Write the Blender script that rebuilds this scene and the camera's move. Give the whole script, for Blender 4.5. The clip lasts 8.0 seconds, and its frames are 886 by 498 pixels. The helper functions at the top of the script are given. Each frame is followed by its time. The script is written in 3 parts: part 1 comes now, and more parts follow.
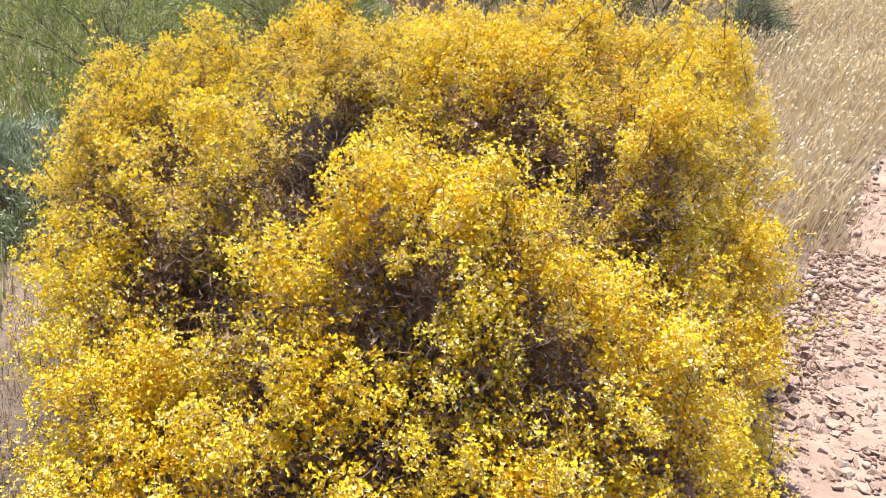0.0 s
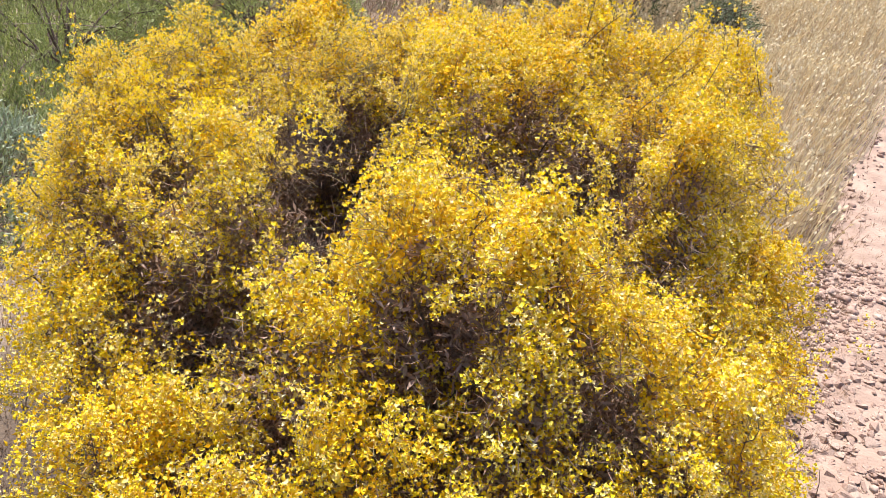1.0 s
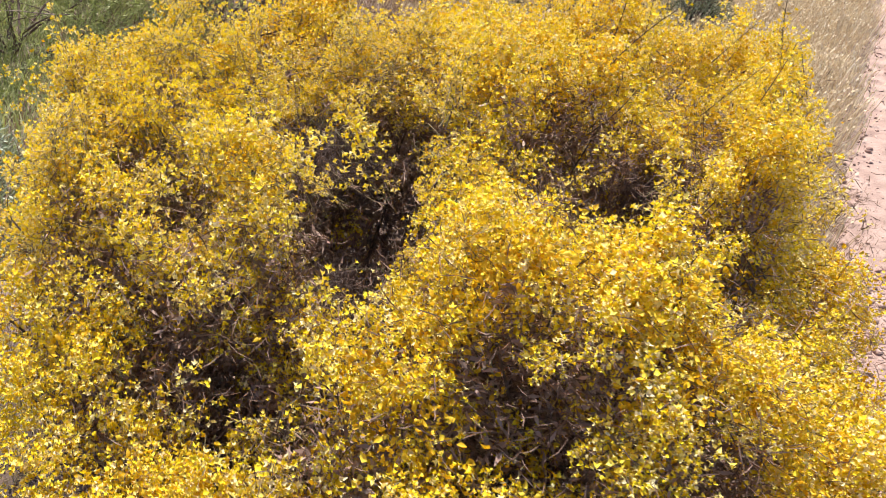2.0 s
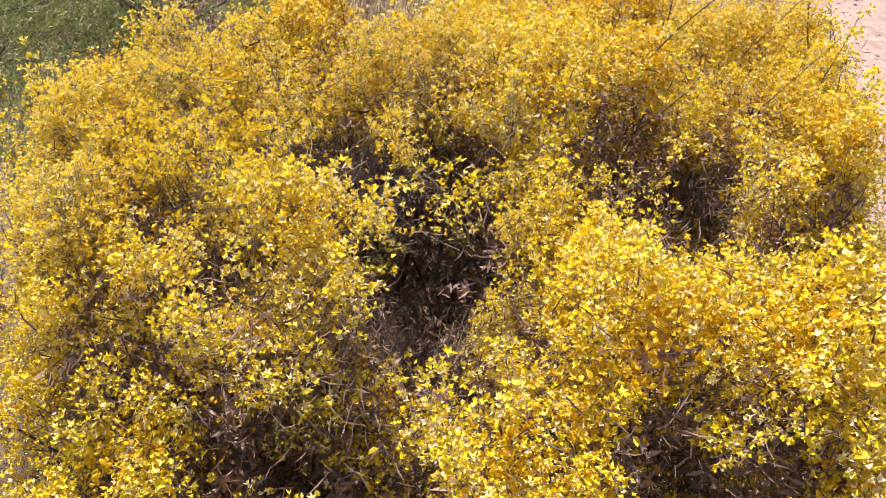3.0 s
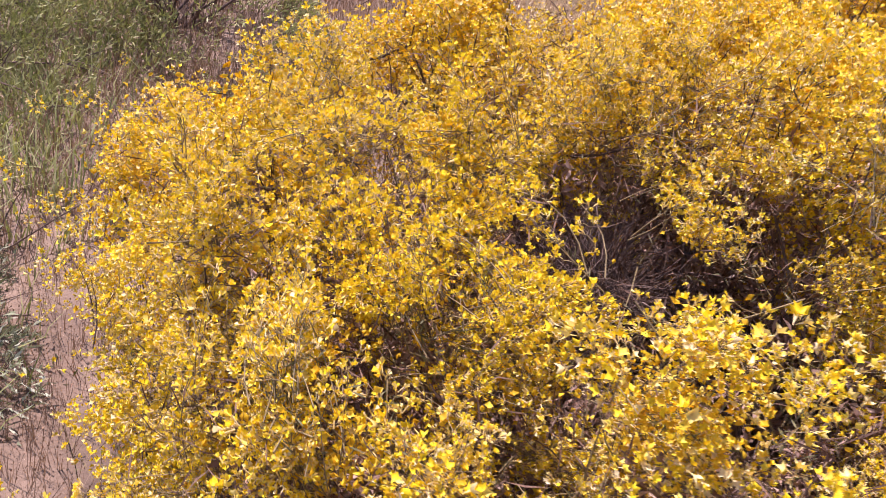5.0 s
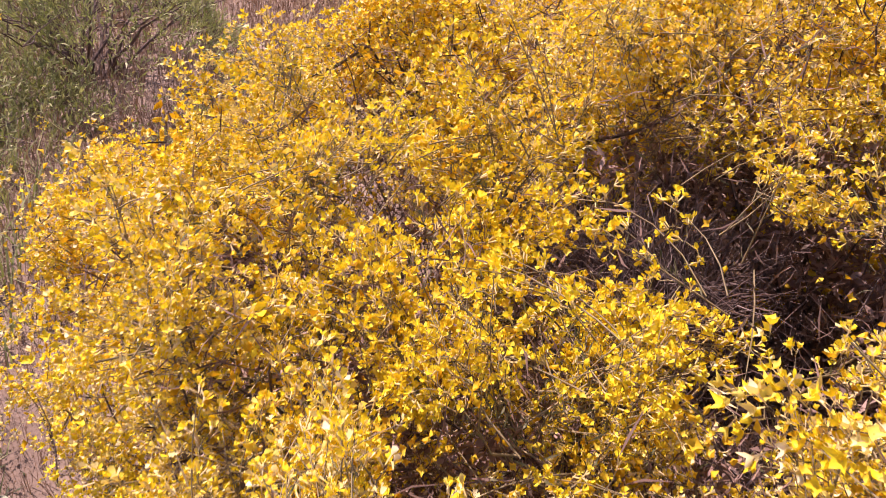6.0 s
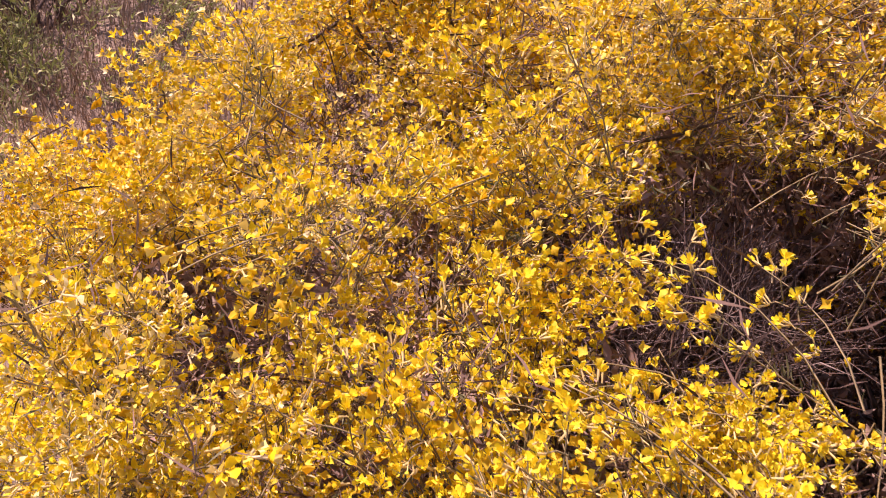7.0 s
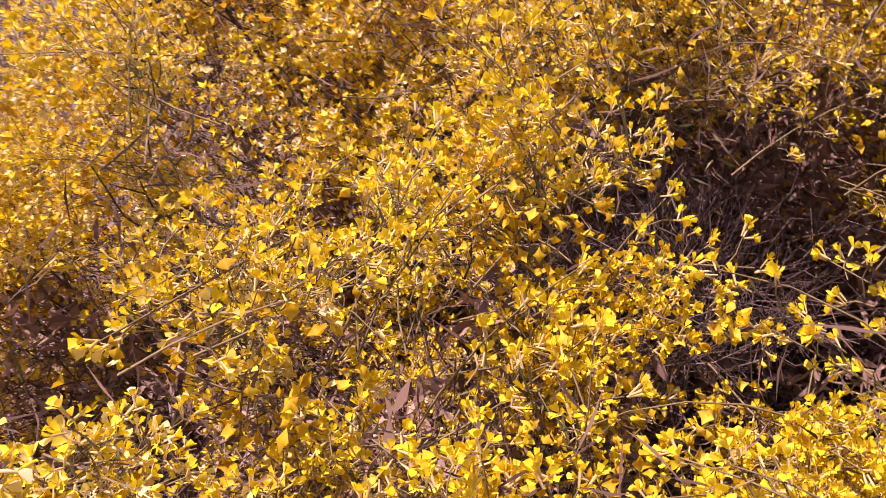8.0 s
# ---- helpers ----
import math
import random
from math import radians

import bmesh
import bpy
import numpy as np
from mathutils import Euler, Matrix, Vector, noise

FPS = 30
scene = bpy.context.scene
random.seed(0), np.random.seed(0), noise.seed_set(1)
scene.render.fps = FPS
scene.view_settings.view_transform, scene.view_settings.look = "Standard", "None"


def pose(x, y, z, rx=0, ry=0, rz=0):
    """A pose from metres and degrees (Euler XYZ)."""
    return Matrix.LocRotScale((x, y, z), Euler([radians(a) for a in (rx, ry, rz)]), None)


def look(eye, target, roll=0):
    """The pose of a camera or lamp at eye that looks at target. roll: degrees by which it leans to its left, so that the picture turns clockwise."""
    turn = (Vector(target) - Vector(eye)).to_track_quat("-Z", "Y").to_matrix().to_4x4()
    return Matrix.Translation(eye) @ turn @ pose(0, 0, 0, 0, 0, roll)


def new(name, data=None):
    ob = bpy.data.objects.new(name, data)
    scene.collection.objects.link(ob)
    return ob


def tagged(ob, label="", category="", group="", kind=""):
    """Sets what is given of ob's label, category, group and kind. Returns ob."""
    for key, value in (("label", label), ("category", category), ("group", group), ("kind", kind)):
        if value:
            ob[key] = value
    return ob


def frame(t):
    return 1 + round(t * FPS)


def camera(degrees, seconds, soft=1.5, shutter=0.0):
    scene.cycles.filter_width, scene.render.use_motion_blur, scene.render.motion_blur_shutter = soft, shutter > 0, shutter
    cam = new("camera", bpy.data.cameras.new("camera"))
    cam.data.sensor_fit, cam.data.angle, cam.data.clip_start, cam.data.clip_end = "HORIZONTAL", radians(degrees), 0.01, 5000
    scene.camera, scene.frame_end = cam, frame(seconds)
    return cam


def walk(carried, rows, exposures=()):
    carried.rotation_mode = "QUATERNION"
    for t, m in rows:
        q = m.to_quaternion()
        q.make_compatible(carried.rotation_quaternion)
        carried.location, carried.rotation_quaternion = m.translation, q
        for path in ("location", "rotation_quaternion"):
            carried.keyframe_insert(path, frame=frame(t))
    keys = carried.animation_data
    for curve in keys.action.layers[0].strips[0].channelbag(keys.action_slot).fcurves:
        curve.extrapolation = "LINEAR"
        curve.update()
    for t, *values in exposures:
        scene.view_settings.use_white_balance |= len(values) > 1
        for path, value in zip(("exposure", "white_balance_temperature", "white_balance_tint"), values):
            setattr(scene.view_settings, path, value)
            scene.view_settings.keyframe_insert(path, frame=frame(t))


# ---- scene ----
cam = camera(53.9, 8.0, soft=0.3, shutter=0.2)

# seconds, place in metres, turn in degrees
PATH = [
    (0.0, 0.000, 0.000, 2.593, 60.93, -5.35, 2.97),
    (0.5, -0.178, 0.167, 2.594, 60.53, -5.99, 1.11),
    (1.0, -0.288, 0.253, 2.573, 60.22, -7.89, -0.20),
    (1.2, -0.343, 0.315, 2.538, 60.29, -9.10, -0.14),
    (2.3, -0.689, 0.818, 2.415, 59.88, -8.44, -5.59),
    (2.5, -0.751, 0.907, 2.399, 60.11, -7.52, -6.57),
    (3.0, -0.930, 1.107, 2.355, 59.45, -7.33, -10.84),
    (3.5, -1.016, 1.238, 2.303, 59.45, -8.44, -13.27),
    (4.0, -1.134, 1.508, 2.271, 59.02, -8.36, -13.14),
    (4.5, -1.268, 1.725, 2.255, 58.44, -8.64, -10.60),
    (4.7, -1.335, 1.833, 2.219, 57.78, -8.48, -10.96),
    (5.8, -1.378, 2.288, 1.995, 58.93, 0.39, -19.41),
    (6.0, -1.362, 2.349, 1.993, 58.56, 1.03, -20.52),
    (6.5, -1.301, 2.548, 1.947, 56.67, 3.00, -22.73),
    (7.0, -1.305, 2.659, 1.971, 54.32, 0.69, -22.67),
    (7.5, -1.324, 2.800, 1.958, 53.19, 0.15, -26.99),
    (8.0, -1.362, 2.920, 1.927, 50.05, -1.48, -36.56),
]

EXPOSURES = [(0.0, 1.2, 6250, 3), (2.5, 0.97, 6350, 12), (3.5, 1.02, 6400, 13), (4.5, 0.92, 6350, 28), (6.5, 0.85, 7000, 43), (8.0, 0.62, 7200, 50)]
walk(cam, [(t, pose(x, y, z, rx, ry, rz)) for t, x, y, z, rx, ry, rz in PATH], EXPOSURES)

# ---- light: high sun, behind the bush and to its left, under a clear sky ----
SUN = Vector((-0.16, 0.38, 0.95)).normalized()
world = bpy.data.worlds.new("sky")
scene.world = world
world.use_nodes = True
wn = world.node_tree.nodes
sky = wn.new("ShaderNodeTexSky")
sky.sky_type, sky.sun_disc = "NISHITA", False
sky.sun_elevation = math.asin(SUN.z)
sky.sun_rotation = math.atan2(SUN.x, SUN.y)
world.node_tree.links.new(sky.outputs[0], wn["Background"].inputs[0])
wn["Background"].inputs[1].default_value = 0.09
sun = new("sun", bpy.data.lights.new("sun", "SUN"))
sun.data.energy, sun.data.angle, sun.data.color = 4.6, radians(0.53), (1.0, 0.94, 0.84)
sun.matrix_world = look(SUN * 30, (0, 0, 0))


# ---- materials ----
def material(name):
    m = bpy.data.materials.new(name)
    m.use_nodes = True
    return m, m.node_tree.nodes, m.node_tree.links, m.node_tree.nodes["Principled BSDF"]


def ramp(nodes, links, source, stops):
    r = nodes.new("ShaderNodeValToRGB")
    while len(r.color_ramp.elements) < len(stops):
        r.color_ramp.elements.new(0.5)
    for e, (p, c) in zip(r.color_ramp.elements, stops):
        e.position, e.color = p, (*c, 1)
    links.new(source, r.inputs[0])
    return r.outputs[0]


def noise_at(nodes, links, scale, detail=4.0):
    co = nodes.new("ShaderNodeTexCoord")
    n = nodes.new("ShaderNodeTexNoise")
    n.inputs["Scale"].default_value, n.inputs["Detail"].default_value = scale, detail
    links.new(co.outputs["Object"], n.inputs["Vector"])
    return n.outputs["Fac"]


def math_node(nodes, links, op, a, b):
    n = nodes.new("ShaderNodeMath")
    n.operation = op
    for k, v in enumerate((a, b)):
        if isinstance(v, (int, float)):
            n.inputs[k].default_value = v
        else:
            links.new(v, n.inputs[k])
    return n.outputs[0]


def thin_material(name, stops, glow_through, through_tint, roughness=0.6, scale=3.0):
    """A leaf, petal or blade: colour varies from piece to piece and in patches; light shines through it."""
    m, nodes, links, bsdf = material(name)
    geo = nodes.new("ShaderNodeNewGeometry")
    mixed = math_node(nodes, links, "ADD", math_node(nodes, links, "MULTIPLY", geo.outputs["Random Per Island"], 0.75),
                      math_node(nodes, links, "MULTIPLY", math_node(nodes, links, "SUBTRACT", noise_at(nodes, links, scale), 0.25), 0.5))
    colour = ramp(nodes, links, mixed, stops)
    links.new(colour, bsdf.inputs["Base Color"])
    bsdf.inputs["Roughness"].default_value = roughness
    bsdf.inputs["Specular IOR Level"].default_value = 0.3
    tint = nodes.new("ShaderNodeMix")
    tint.data_type, tint.blend_type = "RGBA", "MULTIPLY"
    tint.inputs[0].default_value = 1.0
    links.new(colour, tint.inputs[6])
    tint.inputs[7].default_value = (*through_tint, 1)
    trans = nodes.new("ShaderNodeBsdfTranslucent")
    links.new(tint.outputs[2], trans.inputs[0])
    mix = nodes.new("ShaderNodeMixShader")
    mix.inputs[0].default_value = glow_through
    links.new(bsdf.outputs[0], mix.inputs[1])
    links.new(trans.outputs[0], mix.inputs[2])
    links.new(mix.outputs[0], nodes["Material Output"].inputs[0])
    return m


def rough_material(name, stops, scale, roughness=0.9, bump=0.3, bump_scale=60.0, island=0.0):
    m, nodes, links, bsdf = material(name)
    value = noise_at(nodes, links, scale, 6)
    if island:
        geo = nodes.new("ShaderNodeNewGeometry")
        value = math_node(nodes, links, "ADD", math_node(nodes, links, "MULTIPLY", value, 1 - island),
                          math_node(nodes, links, "MULTIPLY", geo.outputs["Random Per Island"], island))
    links.new(ramp(nodes, links, value, stops), bsdf.inputs["Base Color"])
    bsdf.inputs["Roughness"].default_value = roughness
    b = nodes.new("ShaderNodeBump")
    b.inputs["Strength"].default_value, b.inputs["Distance"].default_value = bump, 0.01
    links.new(noise_at(nodes, links, bump_scale, 5), b.inputs["Height"])
    links.new(b.outputs[0], bsdf.inputs["Normal"])
    return m


PETAL = thin_material("yellow_petal", [(0.0, (0.82, 0.52, 0.005)), (0.2, (0.87, 0.68, 0.012)), (0.5, (0.90, 0.76, 0.03)), (0.66, (0.88, 0.76, 0.16)), (0.86, (0.88, 0.79, 0.50))],
                      0.34, (1.0, 0.78, 0.28), 0.5, 2.0)
# the yellow petal again, in an amber tone that carries its shade
SHADED_PETAL = thin_material("shaded_petal", [(0.0, (0.58, 0.34, 0.012)), (0.5, (0.78, 0.54, 0.02)), (1.0, (0.86, 0.70, 0.08))], 0.38, (1.0, 0.76, 0.28), 0.6, 2.0)
CALYX = thin_material("calyx", [(0.0, (0.66, 0.50, 0.14)), (0.5, (0.80, 0.66, 0.30)), (1.0, (0.86, 0.75, 0.52))], 0.3, (1, 0.9, 0.6))
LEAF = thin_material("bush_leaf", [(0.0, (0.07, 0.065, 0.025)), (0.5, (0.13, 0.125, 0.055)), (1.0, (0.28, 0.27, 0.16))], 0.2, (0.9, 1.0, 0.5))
STEM = rough_material("green_stem", [(0.2, (0.13, 0.095, 0.04)), (0.8, (0.34, 0.26, 0.13))], 30, 0.7)
BARK = rough_material("bush_bark", [(0.25, (0.05, 0.030, 0.022)), (0.6, (0.12, 0.080, 0.06)), (0.85, (0.22, 0.16, 0.13))], 25, 0.9, 0.6, 90)
TWIG = rough_material("dry_twig", [(0.2, (0.075, 0.042, 0.034)), (0.6, (0.12, 0.077, 0.066)), (0.95, (0.32, 0.25, 0.22))], 12, 0.9, 0.3, 60, 0.6)
# brown filler leaves, added to make the heart of the bush opaque
HEART = thin_material("brown_filler_leaf", [(0.1, (0.20, 0.125, 0.10)), (0.5, (0.34, 0.225, 0.185)), (0.85, (0.46, 0.33, 0.275)), (1.0, (0.58, 0.47, 0.40))], 0.15, (1, 0.8, 0.5), 0.85, 4.0)
# darker filler leaves; their colour stands in for shade inside the crown
SHADE_FILL = thin_material("shade_fill_leaf", [(0.1, (0.07, 0.04, 0.03)), (0.5, (0.15, 0.09, 0.066)), (0.85, (0.24, 0.155, 0.12)), (1.0, (0.40, 0.30, 0.25))], 0.05, (1, 0.8, 0.5), 0.85, 4.0)
STRAW = thin_material("dry_grass", [(0.1, (0.40, 0.30, 0.19)), (0.45, (0.60, 0.48, 0.32)), (0.75, (0.74, 0.63, 0.46)), (1.0, (0.86, 0.80, 0.66))], 0.3, (1, 0.9, 0.7), 0.7, 0.8)
LITTER = thin_material("dry_litter", [(0.1, (0.17, 0.105, 0.065)), (0.5, (0.34, 0.225, 0.15)), (1.0, (0.54, 0.41, 0.31))], 0.1, (1, 0.9, 0.7), 0.8, 1.5)
GREEN = thin_material("green_grass", [(0.1, (0.17, 0.19, 0.075)), (0.5, (0.33, 0.35, 0.15)), (0.85, (0.50, 0.49, 0.26)), (1.0, (0.68, 0.62, 0.44))], 0.25, (0.9, 1.0, 0.4), 0.6, 1.0)
GREY = thin_material("grey_green_leaf", [(0.1, (0.17, 0.20, 0.12)), (0.5, (0.32, 0.35, 0.24)), (1.0, (0.52, 0.54, 0.44))], 0.15, (0.9, 1.0, 0.6), 0.7, 1.5)
DARKGREEN = thin_material("dark_green_leaf", [(0.1, (0.035, 0.05, 0.022)), (0.5, (0.08, 0.10, 0.04)), (1.0, (0.18, 0.20, 0.09))], 0.2, (0.9, 1.0, 0.4), 0.6, 1.5)
STONE = rough_material("pink_earth_stone", [(0.1, (0.20, 0.115, 0.092)), (0.5, (0.36, 0.235, 0.195)), (0.85, (0.46, 0.33, 0.28)), (1.0, (0.60, 0.50, 0.45))], 9, 0.95, 0.5, 70, 0.6)
PATHSOIL = rough_material("path_soil", [(0.2, (0.20, 0.125, 0.10)), (0.5, (0.32, 0.215, 0.175)), (0.8, (0.42, 0.30, 0.25))], 5.0, 0.95, 1.0, 40)


def soil_material():
    m, nodes, links, bsdf = material("ground_soil")
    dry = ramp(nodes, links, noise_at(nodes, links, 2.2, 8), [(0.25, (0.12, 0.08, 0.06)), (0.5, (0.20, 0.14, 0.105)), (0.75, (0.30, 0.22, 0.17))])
    # leaf litter colour, darkened further to hold the shade beneath the bush
    shaded_humus = ramp(nodes, links, noise_at(nodes, links, 9.0, 8), [(0.3, (0.035, 0.022, 0.016)), (0.6, (0.075, 0.048, 0.036)), (0.85, (0.16, 0.11, 0.085))])
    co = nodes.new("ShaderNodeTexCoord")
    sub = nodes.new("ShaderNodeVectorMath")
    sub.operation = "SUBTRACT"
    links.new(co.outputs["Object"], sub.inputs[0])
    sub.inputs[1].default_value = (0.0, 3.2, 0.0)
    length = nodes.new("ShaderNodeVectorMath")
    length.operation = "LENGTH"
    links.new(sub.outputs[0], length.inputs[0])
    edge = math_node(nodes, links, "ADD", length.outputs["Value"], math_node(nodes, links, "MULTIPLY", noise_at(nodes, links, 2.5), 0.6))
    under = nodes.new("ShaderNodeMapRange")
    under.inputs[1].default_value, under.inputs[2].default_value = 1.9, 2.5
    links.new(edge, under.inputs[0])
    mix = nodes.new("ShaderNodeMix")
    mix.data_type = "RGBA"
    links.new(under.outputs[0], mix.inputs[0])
    links.new(shaded_humus, mix.inputs[6])
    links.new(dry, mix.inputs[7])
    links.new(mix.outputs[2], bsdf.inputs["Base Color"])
    bsdf.inputs["Roughness"].default_value = 0.95
    b = nodes.new("ShaderNodeBump")
    b.inputs["Strength"].default_value, b.inputs["Distance"].default_value = 0.9, 0.02
    links.new(noise_at(nodes, links, 35, 8), b.inputs["Height"])
    links.new(b.outputs[0], bsdf.inputs["Normal"])
    return m


SOIL = soil_material()
rng = np.random.default_rng(7)


# ---- mesh helpers ----
def mesh_from(name, verts, faces, materials, slots=None, smooth=False):
    """One mesh from arrays: faces is a list of (k, n) index arrays; slots holds the material slot of each of them."""
    me = bpy.data.meshes.new(name)
    verts = np.asarray(verts, np.float32)
    sizes = np.concatenate([np.full(len(f), f.shape[1], np.int32) for f in faces])
    loops = np.concatenate([f.ravel() for f in faces]).astype(np.int32)
    starts = np.concatenate([[0], np.cumsum(sizes)[:-1]]).astype(np.int32)
    me.vertices.add(len(verts))
    me.vertices.foreach_set("co", verts.ravel())
    me.loops.add(len(loops))
    me.loops.foreach_set("vertex_index", loops)
    me.polygons.add(len(sizes))
    me.polygons.foreach_set("loop_start", starts)
    if slots is not None:
        me.polygons.foreach_set("material_index", np.concatenate([np.asarray(s, np.int32) for s in slots]))
    if smooth:
        me.polygons.foreach_set("use_smooth", np.ones(len(sizes), bool))
    for m in materials:
        me.materials.append(m)
    me.update(calc_edges=True)
    me.validate()
    return me


def part_mesh(name, me, parent, label=""):
    ob = new(name, me)
    ob.parent = parent
    return tagged(ob, label)


class Pieces:
    """Collects triangles and quads of one joined mesh."""

    def __init__(self):
        self.v, self.f3, self.f4, self.s3, self.s4, self.n = [], [], [], [], [], 0

    def add(self, verts, tris=(), quads=(), slot=0):
        verts = np.asarray(verts, float).reshape(-1, 3)
        if len(tris):
            t = np.asarray(tris) + self.n
            self.f3.append(t)
            self.s3.append(np.full(len(t), slot))
        if len(quads):
            q = np.asarray(quads) + self.n
            self.f4.append(q)
            self.s4.append(np.full(len(q), slot))
        self.v.append(verts)
        self.n += len(verts)

    def arrays(self):
        v = np.concatenate(self.v)
        f3 = np.concatenate(self.f3) if self.f3 else np.zeros((0, 3), int)
        f4 = np.concatenate(self.f4) if self.f4 else np.zeros((0, 4), int)
        s3 = np.concatenate(self.s3) if self.s3 else np.zeros(0, int)
        s4 = np.concatenate(self.s4) if self.s4 else np.zeros(0, int)
        return v, f3, f4, s3, s4

    def mesh(self, name, materials, smooth=False):
        v, f3, f4, s3, s4 = self.arrays()
        return mesh_from(name, v, [f3, f4], materials, [s3, s4], smooth)


def bases(direction, turn):
    """Rotation matrices (n, 3, 3) whose z column is direction, turned round it."""
    d = direction / np.linalg.norm(direction, axis=1, keepdims=True)
    ref = np.where(np.abs(d[:, 2:3]) > 0.9, [[1.0, 0, 0]], [[0, 0, 1.0]])
    x = np.cross(ref, d)
    x /= np.linalg.norm(x, axis=1, keepdims=True)
    y = np.cross(d, x)
    c, s = np.cos(turn)[:, None], np.sin(turn)[:, None]
    return np.stack([c * x + s * y, c * y - s * x, d], axis=2)


def scatter(template, places, rot, size):
    """The template's arrays, copied to every place: vertices and faces of one joined mesh."""
    v, f3, f4, s3, s4 = template
    n = len(places)
    size = np.asarray(size)
    scaled = v[None] * (size[:, None, None] if size.ndim == 1 else size[:, None, :])
    out = np.einsum("nij,nvj->nvi", rot, scaled) + places[:, None]
    shift = (np.arange(n) * len(v))[:, None, None]
    return (out.reshape(-1, 3), (f3[None] + shift).reshape(-1, 3), (f4[None] + shift).reshape(-1, 4), np.tile(s3, n), np.tile(s4, n))


def joined(name, chunks, materials, smooth=False):
    at, v, f3, f4, s3, s4 = 0, [], [], [], [], []
    for cv, c3, c4, t3, t4 in chunks:
        v.append(cv), f3.append(c3 + at), f4.append(c4 + at), s3.append(t3), s4.append(t4)
        at += len(cv)
    return mesh_from(name, np.concatenate(v), [np.concatenate(f3), np.concatenate(f4)], materials, [np.concatenate(s3), np.concatenate(s4)], smooth)


def tube(pieces, points, radii, sides=4, slot=0):
    """A tapered tube along points, closed with a point at its end."""
    points = np.asarray(points, float)
    n = len(points)
    tang = np.gradient(points, axis=0)
    rot = bases(tang, np.zeros(n))
    a = np.arange(sides) * 2 * np.pi / sides
    ring = np.stack([np.cos(a), np.sin(a), np.zeros(sides)], 1)
    v = np.concatenate([points[i] + (ring * radii[i]) @ rot[i].T for i in range(n)])
    i, j = np.meshgrid(np.arange(n - 1), np.arange(sides), indexing="ij")
    k = (j + 1) % sides
    quads = np.stack([i * sides + j, i * sides + k, (i + 1) * sides + k, (i + 1) * sides + j], -1).reshape(-1, 4)
    pieces.add(v, quads=quads, slot=slot)


def bent(a, b, sag, steps, wobble=0.0):
    """A curved line from a to b that bulges by sag."""
    t = np.linspace(0, 1, steps)[:, None]
    line = np.asarray(a) * (1 - t) + np.asarray(b) * t + np.asarray(sag) * (4 * t * (1 - t))
    if wobble:
        line[1:-1] += rng.normal(0, wobble, (steps - 2, 3))
    return line


# ---- ground ----
def fields(x, y, seed, scale):
    """A cheap smooth noise between about -1 and 1."""
    r = np.random.default_rng(seed)
    out = np.zeros_like(x, dtype=float)
    for k in range(7):
        a, f, p = r.uniform(0, 6.28), r.uniform(0.5, 1.6) / scale, r.uniform(0, 6.28)
        out += np.sin((x * np.cos(a) + y * np.sin(a)) * f * 6.28 + p)
    return out / 3.5


def ground_height(x, y):
    x, y = np.asarray(x, float), np.asarray(y, float)
    bank = -0.45 / (1 + np.exp((x + 2.5 + 0.08 * (y - 3)) / 0.35)) * (1 / (1 + np.exp(-(y - 0.5))))
    return bank + 0.025 * fields(x, y, 3, 2.2) + 0.012 * fields(x, y, 5, 0.6)


def path_edge(y):
    """x of the left edge of the dirt path."""
    return 2.08 + 0.58 * (y - 4.4) + 0.06 * np.sin(y * 1.7)


steps = np.concatenate([-np.geomspace(400, 9, 16), np.linspace(-8.5, 8.5, 120), np.geomspace(9, 400, 16)])
gx, gy = np.meshgrid(steps, steps + 4.0, indexing="ij")
gv = np.stack([gx, gy, ground_height(gx, gy)], -1).reshape(-1, 3)
m_ = len(steps)
gi, gj = np.meshgrid(np.arange(m_ - 1), np.arange(m_ - 1), indexing="ij")
gq = np.stack([gi * m_ + gj, (gi + 1) * m_ + gj, (gi + 1) * m_ + gj + 1, gi * m_ + gj + 1], -1).reshape(-1, 4)
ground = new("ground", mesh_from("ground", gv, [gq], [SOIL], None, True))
tagged(ground, "dry brown earth with leaf litter, darkened for shade under the bush", "ground", kind="structure")

py = np.concatenate([np.linspace(-6, 14, 160), np.geomspace(14.5, 120, 25)])
pu = np.linspace(0, 1, 22)
PATH_WIDTH = 3.0
pgx = path_edge(py)[:, None] + PATH_WIDTH * pu[None]
pgy = np.repeat(py[:, None], len(pu), 1)
edge = np.minimum(pu, 1 - pu)[None] * 8
pz = ground_height(pgx, pgy) + 0.022 * np.clip(edge, 0, 1) - 0.012 * (edge < 0.01) + 0.008 * fields(pgx, pgy, 11, 0.35)
pv = np.stack([pgx, pgy, pz], -1).reshape(-1, 3)
w_ = len(pu)
gi, gj = np.meshgrid(np.arange(len(py) - 1), np.arange(w_ - 1), indexing="ij")
pq = np.stack([gi * w_ + gj, gi * w_ + gj + 1, (gi + 1) * w_ + gj + 1, (gi + 1) * w_ + gj], -1).reshape(-1, 4)
path_ob = new("dirt_path", mesh_from("dirt_path", pv, [pq], [PATHSOIL], None, True))
tagged(path_ob, "pinkish dirt path strewn with earth clods and stones", "path", kind="structure")


